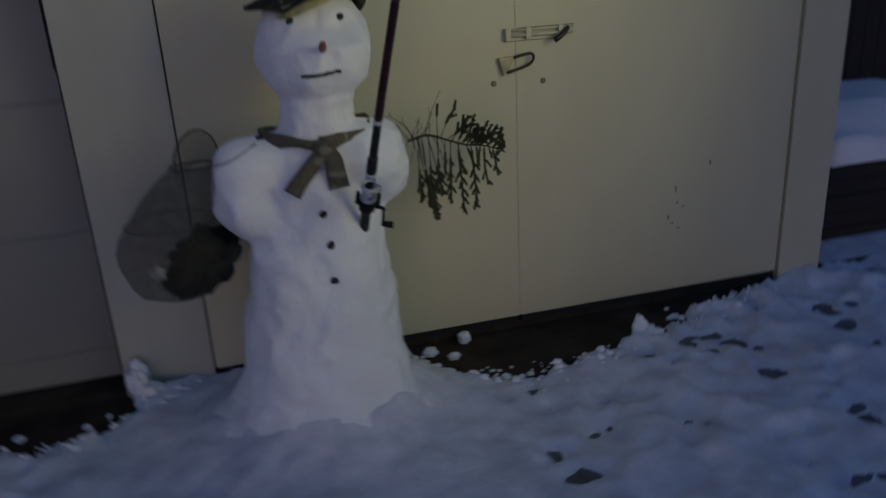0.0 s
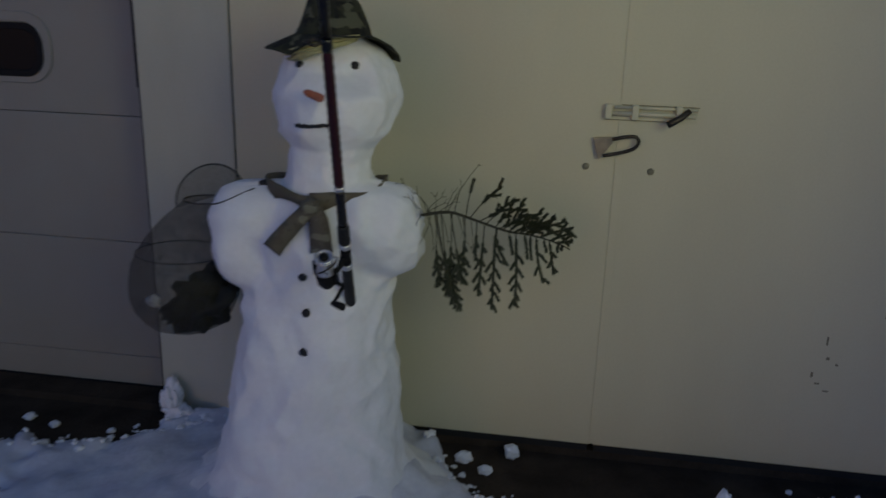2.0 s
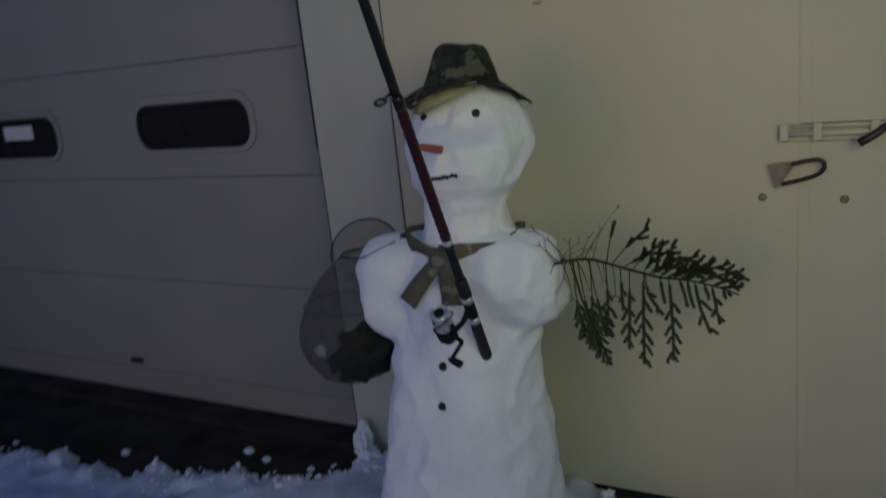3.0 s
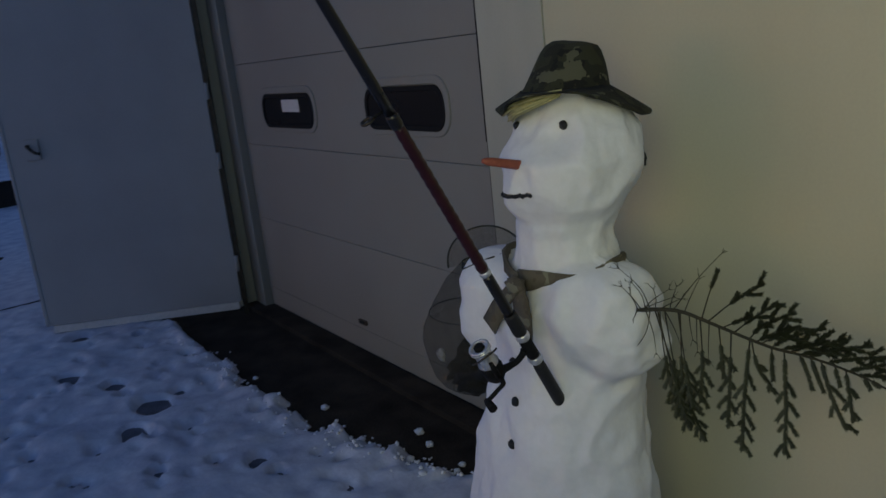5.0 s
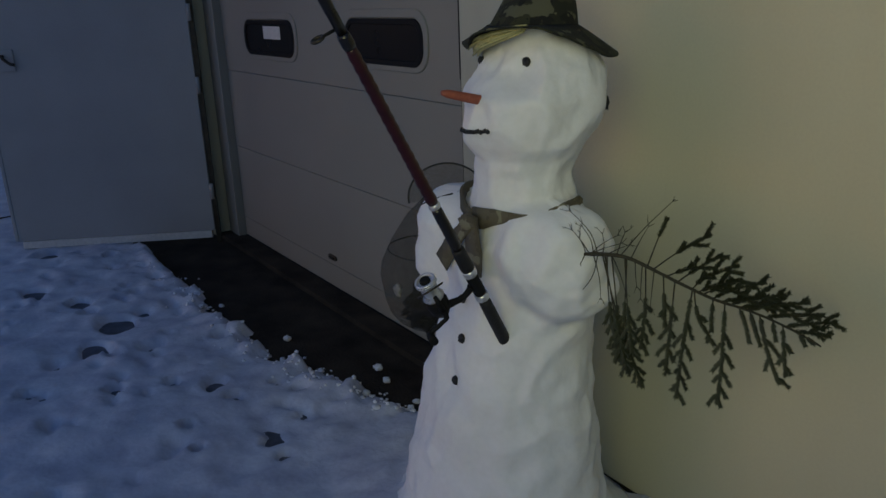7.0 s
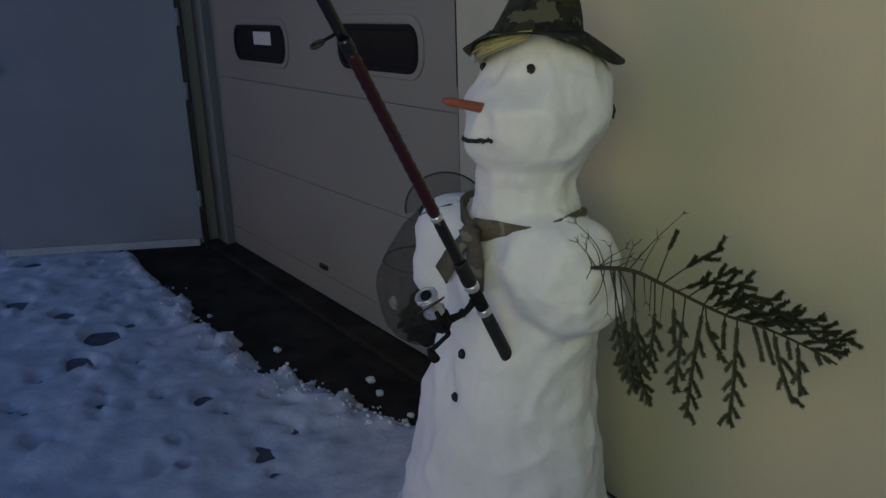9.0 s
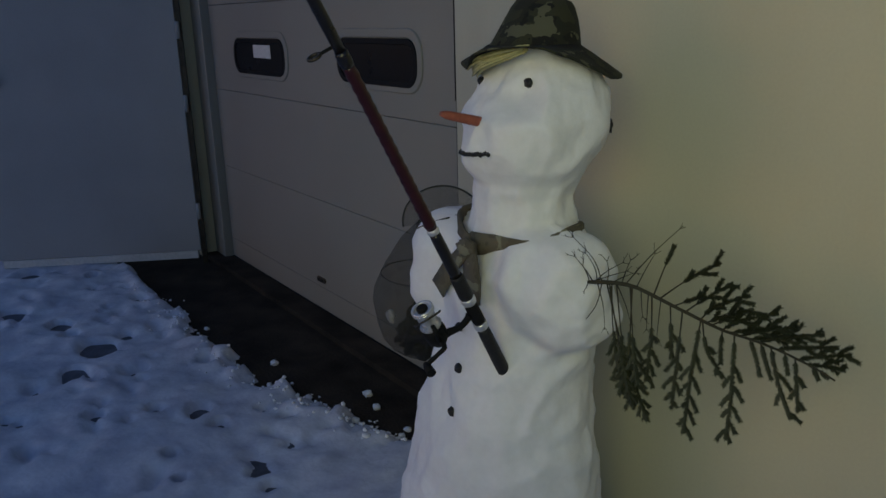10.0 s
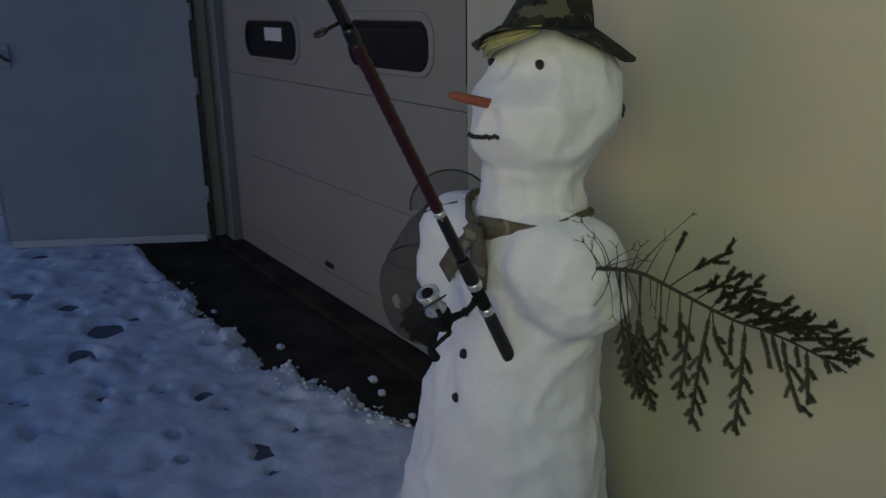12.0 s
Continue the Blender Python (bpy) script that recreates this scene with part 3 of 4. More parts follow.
for x, z in ((0.585, 0.79), (0.597, 0.692), (0.595, 0.583)):
    p = front_of(x, z)
    tagged(part("coal_button", lump(p + Vector((0, -0.004, 0)), (0.0125, 0.0095, 0.012), z * 30), COAL), "small black coal pressed in as a button", "coal", "coal buttons of the snowman")
tagged(part("coal_ear", lump((0.775, 2.738, 1.252), (0.009, 0.01, 0.015), 5, 0.6), COAL), "small dark stone stuck in the side of the snow head", "stone")
for k in range(15):
    x = 0.572 + 0.105 * k / 14
    p = front_of(x, 1.2 + 0.008 * (k / 14) ** 2 + 0.0015 * math.sin(k * 2.1))
    tagged(part("coal_bit", lump(p + Vector((0, -0.002, 0)), (0.0068, 0.006, 0.0056), k + 20, 0.6, 1), COAL), "small black coal bit in the mouth line", "coal", "coal mouth of the snowman")
nose_end = Vector((0.627, 2.392, 1.297))
nose_root = front_of(0.64, 1.272) + Vector((0, 0.03, -0.006))
carrot_line = [nose_root.lerp(nose_end, k / 9) for k in range(10)]
tagged(part("carrot_nose", tube(carrot_line, [0.0115, 0.0115, 0.0112, 0.011, 0.0108, 0.0105, 0.01, 0.0098, 0.009, 0.005], 14), CARROT), "orange carrot pushed in as a nose", "carrot")

# ---- hat ----
hat = holder("bush_hat", "dark green camouflage bush hat with a drooping brim", "hat")
HAT_MID = Vector((0.626, 2.645, 1.402))
crown_bm = bmesh.new()
rings = []
levels = [(0.021, 0.106), (0.03, 0.103), (0.05, 0.095), (0.075, 0.083), (0.098, 0.072), (0.113, 0.063), (0.121, 0.046), (0.119, 0.023), (0.118, 0.004)]
for h, r in levels:
    ring = []
    for k in range(48):
        a = 2 * math.pi * k / 48
        p = Vector((r * math.cos(a) - 0.1 * h, r * 0.96 * math.sin(a) + 0.4 * h, h))
        p *= 1 + 0.06 * noise.noise(p * 16 + Vector((2, 0, 0)))
        p.z += 0.012 * noise.noise(p * 14 + Vector((9, 4, 0))) * (h / 0.138)
        ring.append(crown_bm.verts.new(p + HAT_MID))
    rings.append(ring)
for a, b in zip(rings, rings[1:]):
    for k in range(48):
        crown_bm.faces.new((a[k], a[(k + 1) % 48], b[(k + 1) % 48], b[k]))
crown_bm.faces.new(rings[-1])
part("crown", crown_bm, CAMO, hat, smooth=True)
# the brim turns up in front and droops at the sides and behind
BRIM_AT = (0, 20, 56, 110, 180, 205, 236, 262, 290, 326, 345, 360)
BRIM_SAG = (-0.045, -0.068, -0.07, -0.045, -0.034, -0.04, -0.046, -0.022, 0.004, -0.004, -0.02, -0.045)
brim_bm = bmesh.new()
rings = []
for side in (0, 1):
    for s in ((0.0, 0.35, 0.7, 1.0) if not side else (1.0, 0.7, 0.35, 0.0)):
        ring = []
        for k in range(64):
            a = 2 * math.pi * k / 64
            ca, sa = math.cos(a), math.sin(a)
            reach = 0.102 + s * (0.076 - 0.006 * ca + 0.004 * math.cos(2 * a) + 0.028 * math.exp(-((a - 0.9) / 0.5) ** 2) - 0.03 * math.exp(-((a - 4.15) / 0.45) ** 2))
            sag = float(np.interp(math.degrees(a), BRIM_AT, BRIM_SAG))
            droop = sag * s ** 1.05 + 0.003 * s * math.sin(7 * a + 0.6)
            p = Vector((reach * ca, reach * 0.97 * sa, 0.026 + droop - 0.004 * side))
            ring.append(brim_bm.verts.new(p + HAT_MID))
        rings.append(ring)
for a, b in zip(rings, rings[1:] + rings[:1]):
    for k in range(64):
        brim_bm.faces.new((a[k], a[(k + 1) % 64], b[(k + 1) % 64], b[k]))
bmesh.ops.recalc_face_normals(brim_bm, faces=brim_bm.faces)
part("brim", brim_bm, CAMO, hat, smooth=True)
# straw fringe under the brim
straw = holder("straw_fringe", "pale yellow straw tucked under the hat as hair", "straw")
straw_rng = random.Random(4)
for k in range(34):
    u, v = straw_rng.uniform(-1, 1), straw_rng.uniform(-1, 1)
    spread = Vector((0.3 * u, -0.6 * v, 0.75 * u)) * 0.0115
    root = Vector((0.712, 2.545, 1.424)) + spread * 0.8 + Vector((straw_rng.uniform(-0.02, 0.01), 0, 0))
    tip = Vector((0.53, 2.552, 1.38)) + spread * 1.5 + Vector((straw_rng.uniform(-0.012, 0.02), 0.0, straw_rng.uniform(-0.012, 0.004)))
    mid = root.lerp(tip, 0.55) + Vector((0, -0.03, 0.0)) + spread * 0.4
    part("straw", tube(smooth_line([root, mid, tip], 7), [0.0022, 0.003, 0.0034, 0.0034, 0.0032, 0.003, 0.0014], 6), STRAW, straw)

# ---- scarf ----
scarf = holder("scarf", "brown and olive camouflage scarf knotted round the snow neck", "scarf")


def ribbon(points, widths, thick, way):
    """A cloth strip along points, its width lying along way."""
    bm = bmesh.new()
    pts, rows_ = [Vector(p) for p in points], []
    w = Vector(way).normalized()
    for i, p in enumerate(pts):
        t = (pts[min(i + 1, len(pts) - 1)] - pts[max(i - 1, 0)]).normalized()
        wi = (w - t * w.dot(t)).normalized()
        nrm = t.cross(wi)
        ring = []
        for s, o in ((-1, -0.5), (-0.5, -0.9), (0, -0.7), (0.5, -0.95), (1, -0.5), (1, 0.5), (0, 0.6), (-1, 0.5)):
            ring.append(bm.verts.new(p + wi * s * widths[i] / 2 + nrm * o * thick + nrm * 0.004 * noise.noise(p * 30 + wi * s)))
        rows_.append(ring)
    for a, b in zip(rows_, rows_[1:]):
        for k in range(8):
            bm.faces.new((a[k], a[(k + 1) % 8], b[(k + 1) % 8], b[k]))
    bm.faces.new(rows_[0])
    bm.faces.new(rows_[-1])
    bmesh.ops.recalc_face_normals(bm, faces=bm.faces)
    return bm


loop = []
for k in range(29):
    a = 2 * math.pi * (k / 28) - math.pi / 2
    z = 0.998 + 0.018 * math.cos(a) ** 2 + 0.005 * math.sin(5 * a)
    p = surface(math.degrees(a), z)
    axis_at = Vector((0.606, 2.627, z))
    out = (p - axis_at).normalized()
    loop.append(axis_at + out * (min((p - axis_at).length, 0.163) + 0.006))
part("neck_loop", ribbon(loop, [0.024 + 0.03 * abs(math.cos(k * 0.42)) ** 2 for k in range(29)], 0.008, (0, 0, 1)), SCARF_CLOTH, scarf, smooth=True)
knot = Vector((0.61, 2.468, 0.985))
part("knot", lump(knot, (0.03, 0.018, 0.024), 3, 0.35, 3), SCARF_CLOTH, scarf)
for ends, w in (((knot, (0.57, 2.46, 0.945), (0.525, 2.46, 0.895), (0.5, 2.46, 0.862)), 0.055), ((knot, (0.632, 2.46, 0.955), (0.637, 2.46, 0.91), (0.642, 2.455, 0.866)), 0.064)):
    line = [Vector((p.x, min(p.y, front_of(p.x, p.z).y - 0.007), p.z)) for p in smooth_line(ends, 12)]
    part("tail", ribbon(line, [w * (0.75 + 0.25 * k / 11) for k in range(12)], 0.005, (1, 0, 0.35)), SCARF_CLOTH, scarf, smooth=True)

# ---- fishing rod with its reel, leaning on the chest ----
rod = holder("fishing_rod", "black and dark red telescopic fishing rod with a spinning reel", "fishing rod")
BUTT, ALONG = Vector((0.709, 2.503, 0.692)), Vector((0.017, -0.119, 0.22))


def on_rod(k):
    """A point k handle-lengths up the rod, which bends a little under its own weight."""
    return BUTT + ALONG * k + Vector((0.0008, -0.001, 0)) * k * k


def rod_piece(name, k0, k1, r0, r1, mat, label="", ripple=0.0, n=10):
    pts = [on_rod(k0 + (k1 - k0) * i / (n - 1)) for i in range(n)]
    rad = [r0 + (r1 - r0) * i / (n - 1) + ripple * (i % 2) for i in range(n)]
    rad[0], rad[-1] = rad[0] * 0.9, rad[-1] * 0.9
    return part(name, tube(pts, rad, 16), mat, rod, label)


rod_piece("grip", -0.12, 0.68, 0.0155, 0.0145, CARBON, "black foam grip")
part("butt_cap", lump(on_rod(-0.12), 0.0155, 4, 0.05, 2), BLACK_RUBBER, rod)
rod_piece("ferrule", 0.68, 0.75, 0.0165, 0.0165, CHROME, "silver reel-seat ring", n=4)
rod_piece("reel_seat", 0.75, 0.98, 0.0145, 0.0145, BLACK_RUBBER)
rod_piece("ferrule", 0.98, 1.05, 0.0165, 0.0165, CHROME, "silver reel-seat ring", n=4)
rod_piece("fore_grip", 1.05, 1.3, 0.0165, 0.015, CARBON, "black foam fore grip")
rod_piece("blank", 1.3, 1.77, 0.0125, 0.0118, BLANK)
rod_piece("ferrule", 1.77, 1.82, 0.013, 0.013, CHROME, "thin silver ring", n=4)
rod_piece("blank", 1.82, 3.3, 0.0115, 0.0105, MAROON, "dark red lacquered section", 0.0016, 34)
rod_piece("collar", 3.28, 3.4, 0.0125, 0.0122, BLANK, n=5)
rod_piece("blank", 3.4, 5.6, 0.0108, 0.009, BLANK)
rod_piece("blank", 5.6, 8.8, 0.0075, 0.003, BLANK)
axis = ALONG.normalized()
hang = Vector((-0.285, -0.853, -0.44))
hang = (hang - axis * hang.dot(axis)).normalized()
flank = axis.cross(hang)
for k, r in ((3.45, 0.011), (5.6, 0.009), (7.2, 0.007)):
    p = on_rod(k)
    foot = part("guide_foot", tube([p + hang * 0.01, p + hang * 0.032], 0.003, 8), BLACK_RUBBER, rod)
    ring_pts = [p + hang * (0.032 + r) + r * (math.cos(a) * hang + math.sin(a) * flank) for a in (2 * math.pi * i / 18 for i in range(19))]
    part("guide_ring", tube(ring_pts, 0.0032, 8), RUSTY, foot)
seat = on_rod(0.86)
core = seat + hang * 0.095 + axis * 0.024
reel = part("reel_body", tube([core - axis * 0.045, core - axis * 0.03, core - axis * 0.005, core + axis * 0.012], [0.014, 0.024, 0.026, 0.02], 18), BLACK_RUBBER, rod, "black reel housing")
part("stem", tube(smooth_line([seat + hang * 0.012, seat + hang * 0.04 - axis * 0.012, seat + hang * 0.078 - axis * 0.006], 8), [0.011, 0.008, 0.0075, 0.007, 0.007, 0.008, 0.009, 0.011], 10), BLACK_RUBBER, reel)
part("spool", tube([core + axis * 0.008, core + axis * 0.012, core + axis * 0.02, core + axis * 0.046, core + axis * 0.052, core + axis * 0.056], [0.023, 0.025, 0.02, 0.02, 0.025, 0.0245], 24), CHROME, reel, "silver spool")
rim_pts = [core + axis * 0.058 + 0.021 * (math.cos(a) * hang + math.sin(a) * flank) for a in (2 * math.pi * i / 24 for i in range(25))]
part("spool_rim", tube(rim_pts, 0.004, 8), CHROME, reel, "bright silver rim")
part("drag_knob", tube([core + axis * 0.05, core + axis * 0.062, core + axis * 0.066], [0.013, 0.012, 0.008], 16), BLACK_RUBBER, reel)
bail = [core + axis * 0.03 + 0.031 * (math.cos(a) * hang + math.sin(a) * flank) + axis * 0.022 * math.sin(a) for a in (math.pi * i / 12 for i in range(13))]
part("bail_wire", tube(bail, 0.0022, 8), RUSTY, reel)
for s in (-1, 1):
    part("rotor_arm", tube([core + s * flank * 0.029 - axis * 0.012, core + s * flank * 0.031 + axis * 0.03], [0.008, 0.005], 8), BLACK_RUBBER, reel)
crank_foot = core - axis * 0.022
tip_c = crank_foot + flank * 0.05 + hang * 0.052 - axis * 0.012
crank = part("crank", tube(smooth_line([crank_foot, crank_foot + flank * 0.044, crank_foot + flank * 0.049 + hang * 0.018 - axis * 0.004, tip_c], 12), [0.007, 0.0065, 0.006, 0.006, 0.006, 0.0055, 0.005, 0.005, 0.005, 0.005, 0.005, 0.005], 8), BLACK_RUBBER, reel)
part("crank_knob", tube([tip_c - flank * 0.005, tip_c + flank * 0.008, tip_c + flank * 0.03], [0.006, 0.009, 0.01], 12), BLACK_RUBBER, crank)

# ---- spruce branch as the other arm ----
branch = holder("spruce_branch", "dark green spruce branch stuck in as an arm", "branch")
FOOT, TOWARDS = Vector((0.888, 2.57, 0)), Vector((0.873, 0.487, 0))


def in_fan(u, z, off=0.0):
    """A point of the branch's upright fan: u metres out from the foot, at height z, off metres towards the yard."""
    return FOOT + TOWARDS * u + Vector((0.487 * off, -0.873 * off, z))


STEM_U = (0.0, 0.052, 0.095, 0.139, 0.193, 0.269, 0.326, 0.381, 0.441, 0.475)
STEM_Z = (0.957, 0.962, 0.959, 0.943, 0.921, 0.892, 0.88, 0.864, 0.84, 0.822)
STEM = smooth_line([in_fan(u, z) for u, z in zip(STEM_U, STEM_Z)], 26)
part("stem", tube(STEM, [0.0048 - 0.003 * k / 25 - 0.0018 * (k < 1) for k in range(26)], 8), BARK, branch, "bare brown stem")
rng = random.Random(7)


def needle(bm, at, way, length, wide):
    s = way.orthogonal().normalized() * wide
    t = way.cross(s).normalized() * wide
    a = [bm.verts.new(at + s), bm.verts.new(at - s * 0.5 + t * 0.87), bm.verts.new(at - s * 0.5 - t * 0.87), bm.verts.new(at + way * length)]
    for i, j in ((0, 1), (1, 2), (2, 0)):
        f = bm.faces.new((a[i], a[j], a[3]))
        f.material_index = 1


def shoot(bm, line, bare, density, thick):
    """One woody line with a close sleeve of needles past its bare foot."""
    n = len(line)
    tube(line, [thick * (1 - 0.6 * k / (n - 1)) for k in range(n)], 5, bm, 0)
    length = sum((b - a).length for a, b in zip(line, line[1:]))
    for _ in range(int(density * length * (1 - bare))):
        s = rng.uniform(bare, 1.0) * (n - 1)
        k = min(int(s), n - 2)
        w = (line[k + 1] - line[k]).normalized()
        out = Vector((rng.gauss(0, 1), rng.gauss(0, 1), rng.gauss(0, 1)))
        out = (out - w * out.dot(w)).normalized()
        needle(bm, line[k].lerp(line[k + 1], s - k), (w * rng.uniform(0.5, 1.0) + out * 0.72).normalized(), rng.uniform(0.007, 0.0105), 0.0012)


def twig(u, du, dz, bow, bare, offshoots, name="twig", thick=0.0019, density=5200, size=1.0):
    """A twig from the stem at u to (du, dz) away, bowed sideways, with short offshoots in pairs along it."""
    z, off = float(np.interp(u, STEM_U, STEM_Z)), rng.uniform(-0.035, 0.035)
    line = smooth_line([in_fan(u, z), in_fan(u + du * 0.45 + bow, z + dz * 0.5, off * 0.6), in_fan(u + du, z + dz, off)], 9)
    bm = bmesh.new()
    shoot(bm, line, bare, density, thick)
    length = math.hypot(du, dz)
    for k in range(offshoots):
        s = max(bare + 0.04, 0.3) + (0.94 - max(bare + 0.04, 0.3)) * (k + rng.uniform(0.1, 0.9)) / offshoots
        i = min(int(s * 8), 7)
        w = (line[i + 1] - line[i]).normalized()
        side = TOWARDS * (1, -1)[k % 2] + Vector((rng.uniform(-0.5, 0.5), rng.uniform(-0.5, 0.5), rng.uniform(-0.3, 0.3)))
        if abs(dz) < abs(du):
            side = Vector((rng.uniform(-0.4, 0.4), rng.uniform(-0.4, 0.4), (1, -1)[k % 2]))
        side = (side - w * side.dot(w)).normalized()
        ln = size * rng.uniform(0.016, 0.046) * (1.15 - 0.5 * s)
        p = line[i].lerp(line[i + 1], s * 8 - i)
        way = (w * 0.85 + side * 0.62).normalized()
        shoot(bm, [p, p + way * ln * 0.5, p + (way * 0.96 + w * 0.12) * ln], 0.06, density, thick * 0.6)
    return part(name, bm, [BARK, NEEDLES], branch)


# hanging twigs: place on the stem, reach sideways and down, bow, bare share, offshoots
for row in ((0.04, 0.094, -0.3, -0.004, 0.5, 10), (0.045, 0.06, -0.26, 0.0, 0.5, 8), (0.06, 0.035, -0.25, 0.0, 0.45, 9), (0.05, 0.022, -0.22, -0.006, 0.5, 8), (0.092, -0.004, -0.235, 0.002, 0.42, 10), (0.088, 0.03, -0.2, 0.0, 0.5, 5), (0.132, -0.004, -0.19, 0.004, 0.38, 7),
            (0.169, 0.006, -0.12, 0.0, 0.35, 3), (0.193, -0.01, -0.215, 0.0, 0.28, 7), (0.229, -0.015, -0.235, -0.003, 0.12, 9), (0.232, 0.045, -0.12, -0.01, 0.3, 2),
            (0.27, 0.004, -0.06, 0.0, 0.15, 0), (0.293, 0.002, -0.22, 0.003, 0.1, 9)):
    twig(*row)
for row in ((0.321, 0.023, -0.08, 0.003, 0.1, 0), (0.341, 0.023, -0.083, 0.0, 0.1, 0), (0.36, 0.046, -0.153, -0.003, 0.06, 3), (0.385, 0.009, -0.04, 0.0, 0.1, 0),
            (0.404, 0.015, -0.1, 0.0, 0.1, 3), (0.436, 0.011, -0.032, 0.0, 0.1, 0), (0.45, 0.012, -0.02, 0.0, 0.1, 0)):
    twig(*row)
# upper twigs
for row in ((0.135, 0.03, 0.1, 0.0, 0.6, 0), (0.147, 0.104, 0.078, 0.0, 0.45, 3), (0.175, 0.06, 0.04, 0.0, 0.4, 1), (0.198, 0.083, 0.07, 0.0, 0.3, 4), (0.228, 0.085, 0.062, -0.012, 0.2, 5), (0.25, 0.07, 0.045, 0.0, 0.2, 4),
            (0.24, 0.05, 0.035, 0.0, 0.2, 3), (0.285, 0.085, 0.02, 0.0, 0.1, 4), (0.32, 0.09, 0.012, 0.0, 0.1, 4), (0.269, 0.095, 0.052, -0.01, 0.12, 5), (0.303, 0.098, 0.043, -0.01, 0.1, 5), (0.337, 0.107, 0.038, -0.012, 0.08, 5), (0.37, 0.102, 0.017, -0.005, 0.06, 4), (0.408, 0.089, 0.01, 0.0, 0.05, 4), (0.425, 0.062, -0.007, 0.0, 0.05, 3)):
    twig(*row)
# dead bare twigs near the foot
for row in ((0.004, -0.02, 0.03, 0.0), (0.002, -0.012, -0.025, 0.0), (0.05, 0.05, 0.03, 0.0), (0.01, 0.07, 0.028, 0.0), (0.012, -0.045, 0.05, 0.0), (0.077, 0.103, 0.127, 0.0), (0.07, 0.02, 0.06, 0.0), (0.1, 0.03, 0.07, 0.0), (0.02, -0.03, 0.06, 0.006), (0.03, -0.075, 0.085, 0.01), (0.015, 0.055, 0.045, -0.004), (0.04, 0.0, 0.05, 0.004),
            (0.02, 0.02, -0.1, 0.006), (0.03, -0.05, -0.11, 0.01), (0.06, 0.03, -0.09, 0.004), (0.125, 0.004, -0.07, 0.0), (0.15, 0.0, -0.075, 0.0), (0.11, 0.01, -0.05, 0.0)):
    twig(*row, 0.9, 3, "bare_twig", 0.0014, 60, 0.8)

# ---- landing net hung from the other shoulder ----
net = holder("keep_net", "grey-green mesh fishing net bag with dark contents", "net bag")
NX, NY = 0.13, 2.66
# height, radius and the middle's shift of each ring: a bowl below, a leaning cone above
BAG = ((0.515, 0.02, 0.0), (0.519, 0.07, 0.0), (0.54, 0.12, 0.0), (0.58, 0.15, 0.0), (0.63, 0.168, 0.0), (0.68, 0.171, 0.0), (0.725, 0.16, 0.0), (0.765, 0.142, 0.005), (0.77, 0.14, 0.006),
       (0.81, 0.132, 0.025), (0.85, 0.122, 0.05), (0.885, 0.108, 0.07), (0.915, 0.085, 0.085), (0.938, 0.066, 0.093))
bm = bmesh.new()
rings = []
for z, r, lean in BAG:
    ring = []
    for k in range(48):
        a = 2 * math.pi * k / 48
        rr = r * (1 + 0.035 * math.sin(3 * a + z * 9) + 0.025 * math.sin(7 * a - z * 20))
        ring.append(bm.verts.new((NX + lean + rr * math.cos(a), NY + 0.85 * rr * math.sin(a), z)))
    rings.append(ring)
for a, b in zip(rings, rings[1:]):
    for k in range(48):
        bm.faces.new((a[k], a[(k + 1) % 48], b[(k + 1) % 48], b[k]))
bm.faces.new(rings[0][::-1])
part("mesh_bag", bm, NET, net, smooth=True)


def hoop(name, c, rx, ry, r):
    pts = [Vector(c) + Vector((rx * math.cos(a), ry * math.sin(a), 0)) for a in (2 * math.pi * k / 40 for k in range(41))]
    return part(name, tube(pts, r, 6), CORD, net)


hoop("hoop", (NX + 0.005, NY, 0.768), 0.142, 0.121, 0.002)
hoop("hoop", (NX + 0.093, NY, 0.938), 0.067, 0.057, 0.0028)
# the upright hoop over the mouth, with mesh across it
RING_MID = Vector((0.24, NY, 0.945))
ring_line = [RING_MID + Vector((0.066 * math.cos(a), 0.09 * math.cos(a), 0.1 * math.sin(a))) for a in (radians(-8) + radians(196) * k / 30 for k in range(31))]
part("carrying_loop", tube(ring_line, 0.0028, 6), CORD, net)
bm = bmesh.new()
hub = bm.verts.new(RING_MID)
ring = [bm.verts.new(p) for p in ring_line]
for a, b in zip(ring, ring[1:]):
    bm.faces.new((hub, a, b))
part("neck_mesh", bm, NET, net, smooth=True)
over = [Vector((x, front_of(x, z).y - 0.004 if x > 0.3 else y, z)) for x, y, z in ((0.19, 2.61, 0.938), (0.26, 2.56, 0.95), (0.33, 2.5, 0.968), (0.39, 2.5, 0.995), (0.43, 2.52, 1.012))]
part("cord", tube(smooth_line(over, 14), 0.0022, 6), CORD, net, "thin cord over the snow shoulder")
contents = lump((NX + 0.075, NY - 0.01, 0.62), (0.105, 0.1, 0.085), 12, 0.6, 4)
for v in contents.verts:
    v.co.z = max(0.53, v.co.z + 0.45 * (v.co.x - NX - 0.075))
tagged(part("wet_sack", contents, CATCH), "dark wet cloth lying in the net bag", "cloth")
tagged(part("paper_scrap", lump((NX - 0.055, NY - 0.085, 0.632), (0.02, 0.009, 0.018), 15, 0.8, 3), PAPER_AND_STRIP), "crumpled pale paper scrap in the net bag", "paper")
peg_at = front_of(0.437, 1.012)
tagged(part("peg", lump(peg_at + Vector((0, 0.004, 0.004)), (0.017, 0.013, 0.011), 8, 0.35, 2), COAL), "dark peg that holds the net cord on the shoulder", "peg")

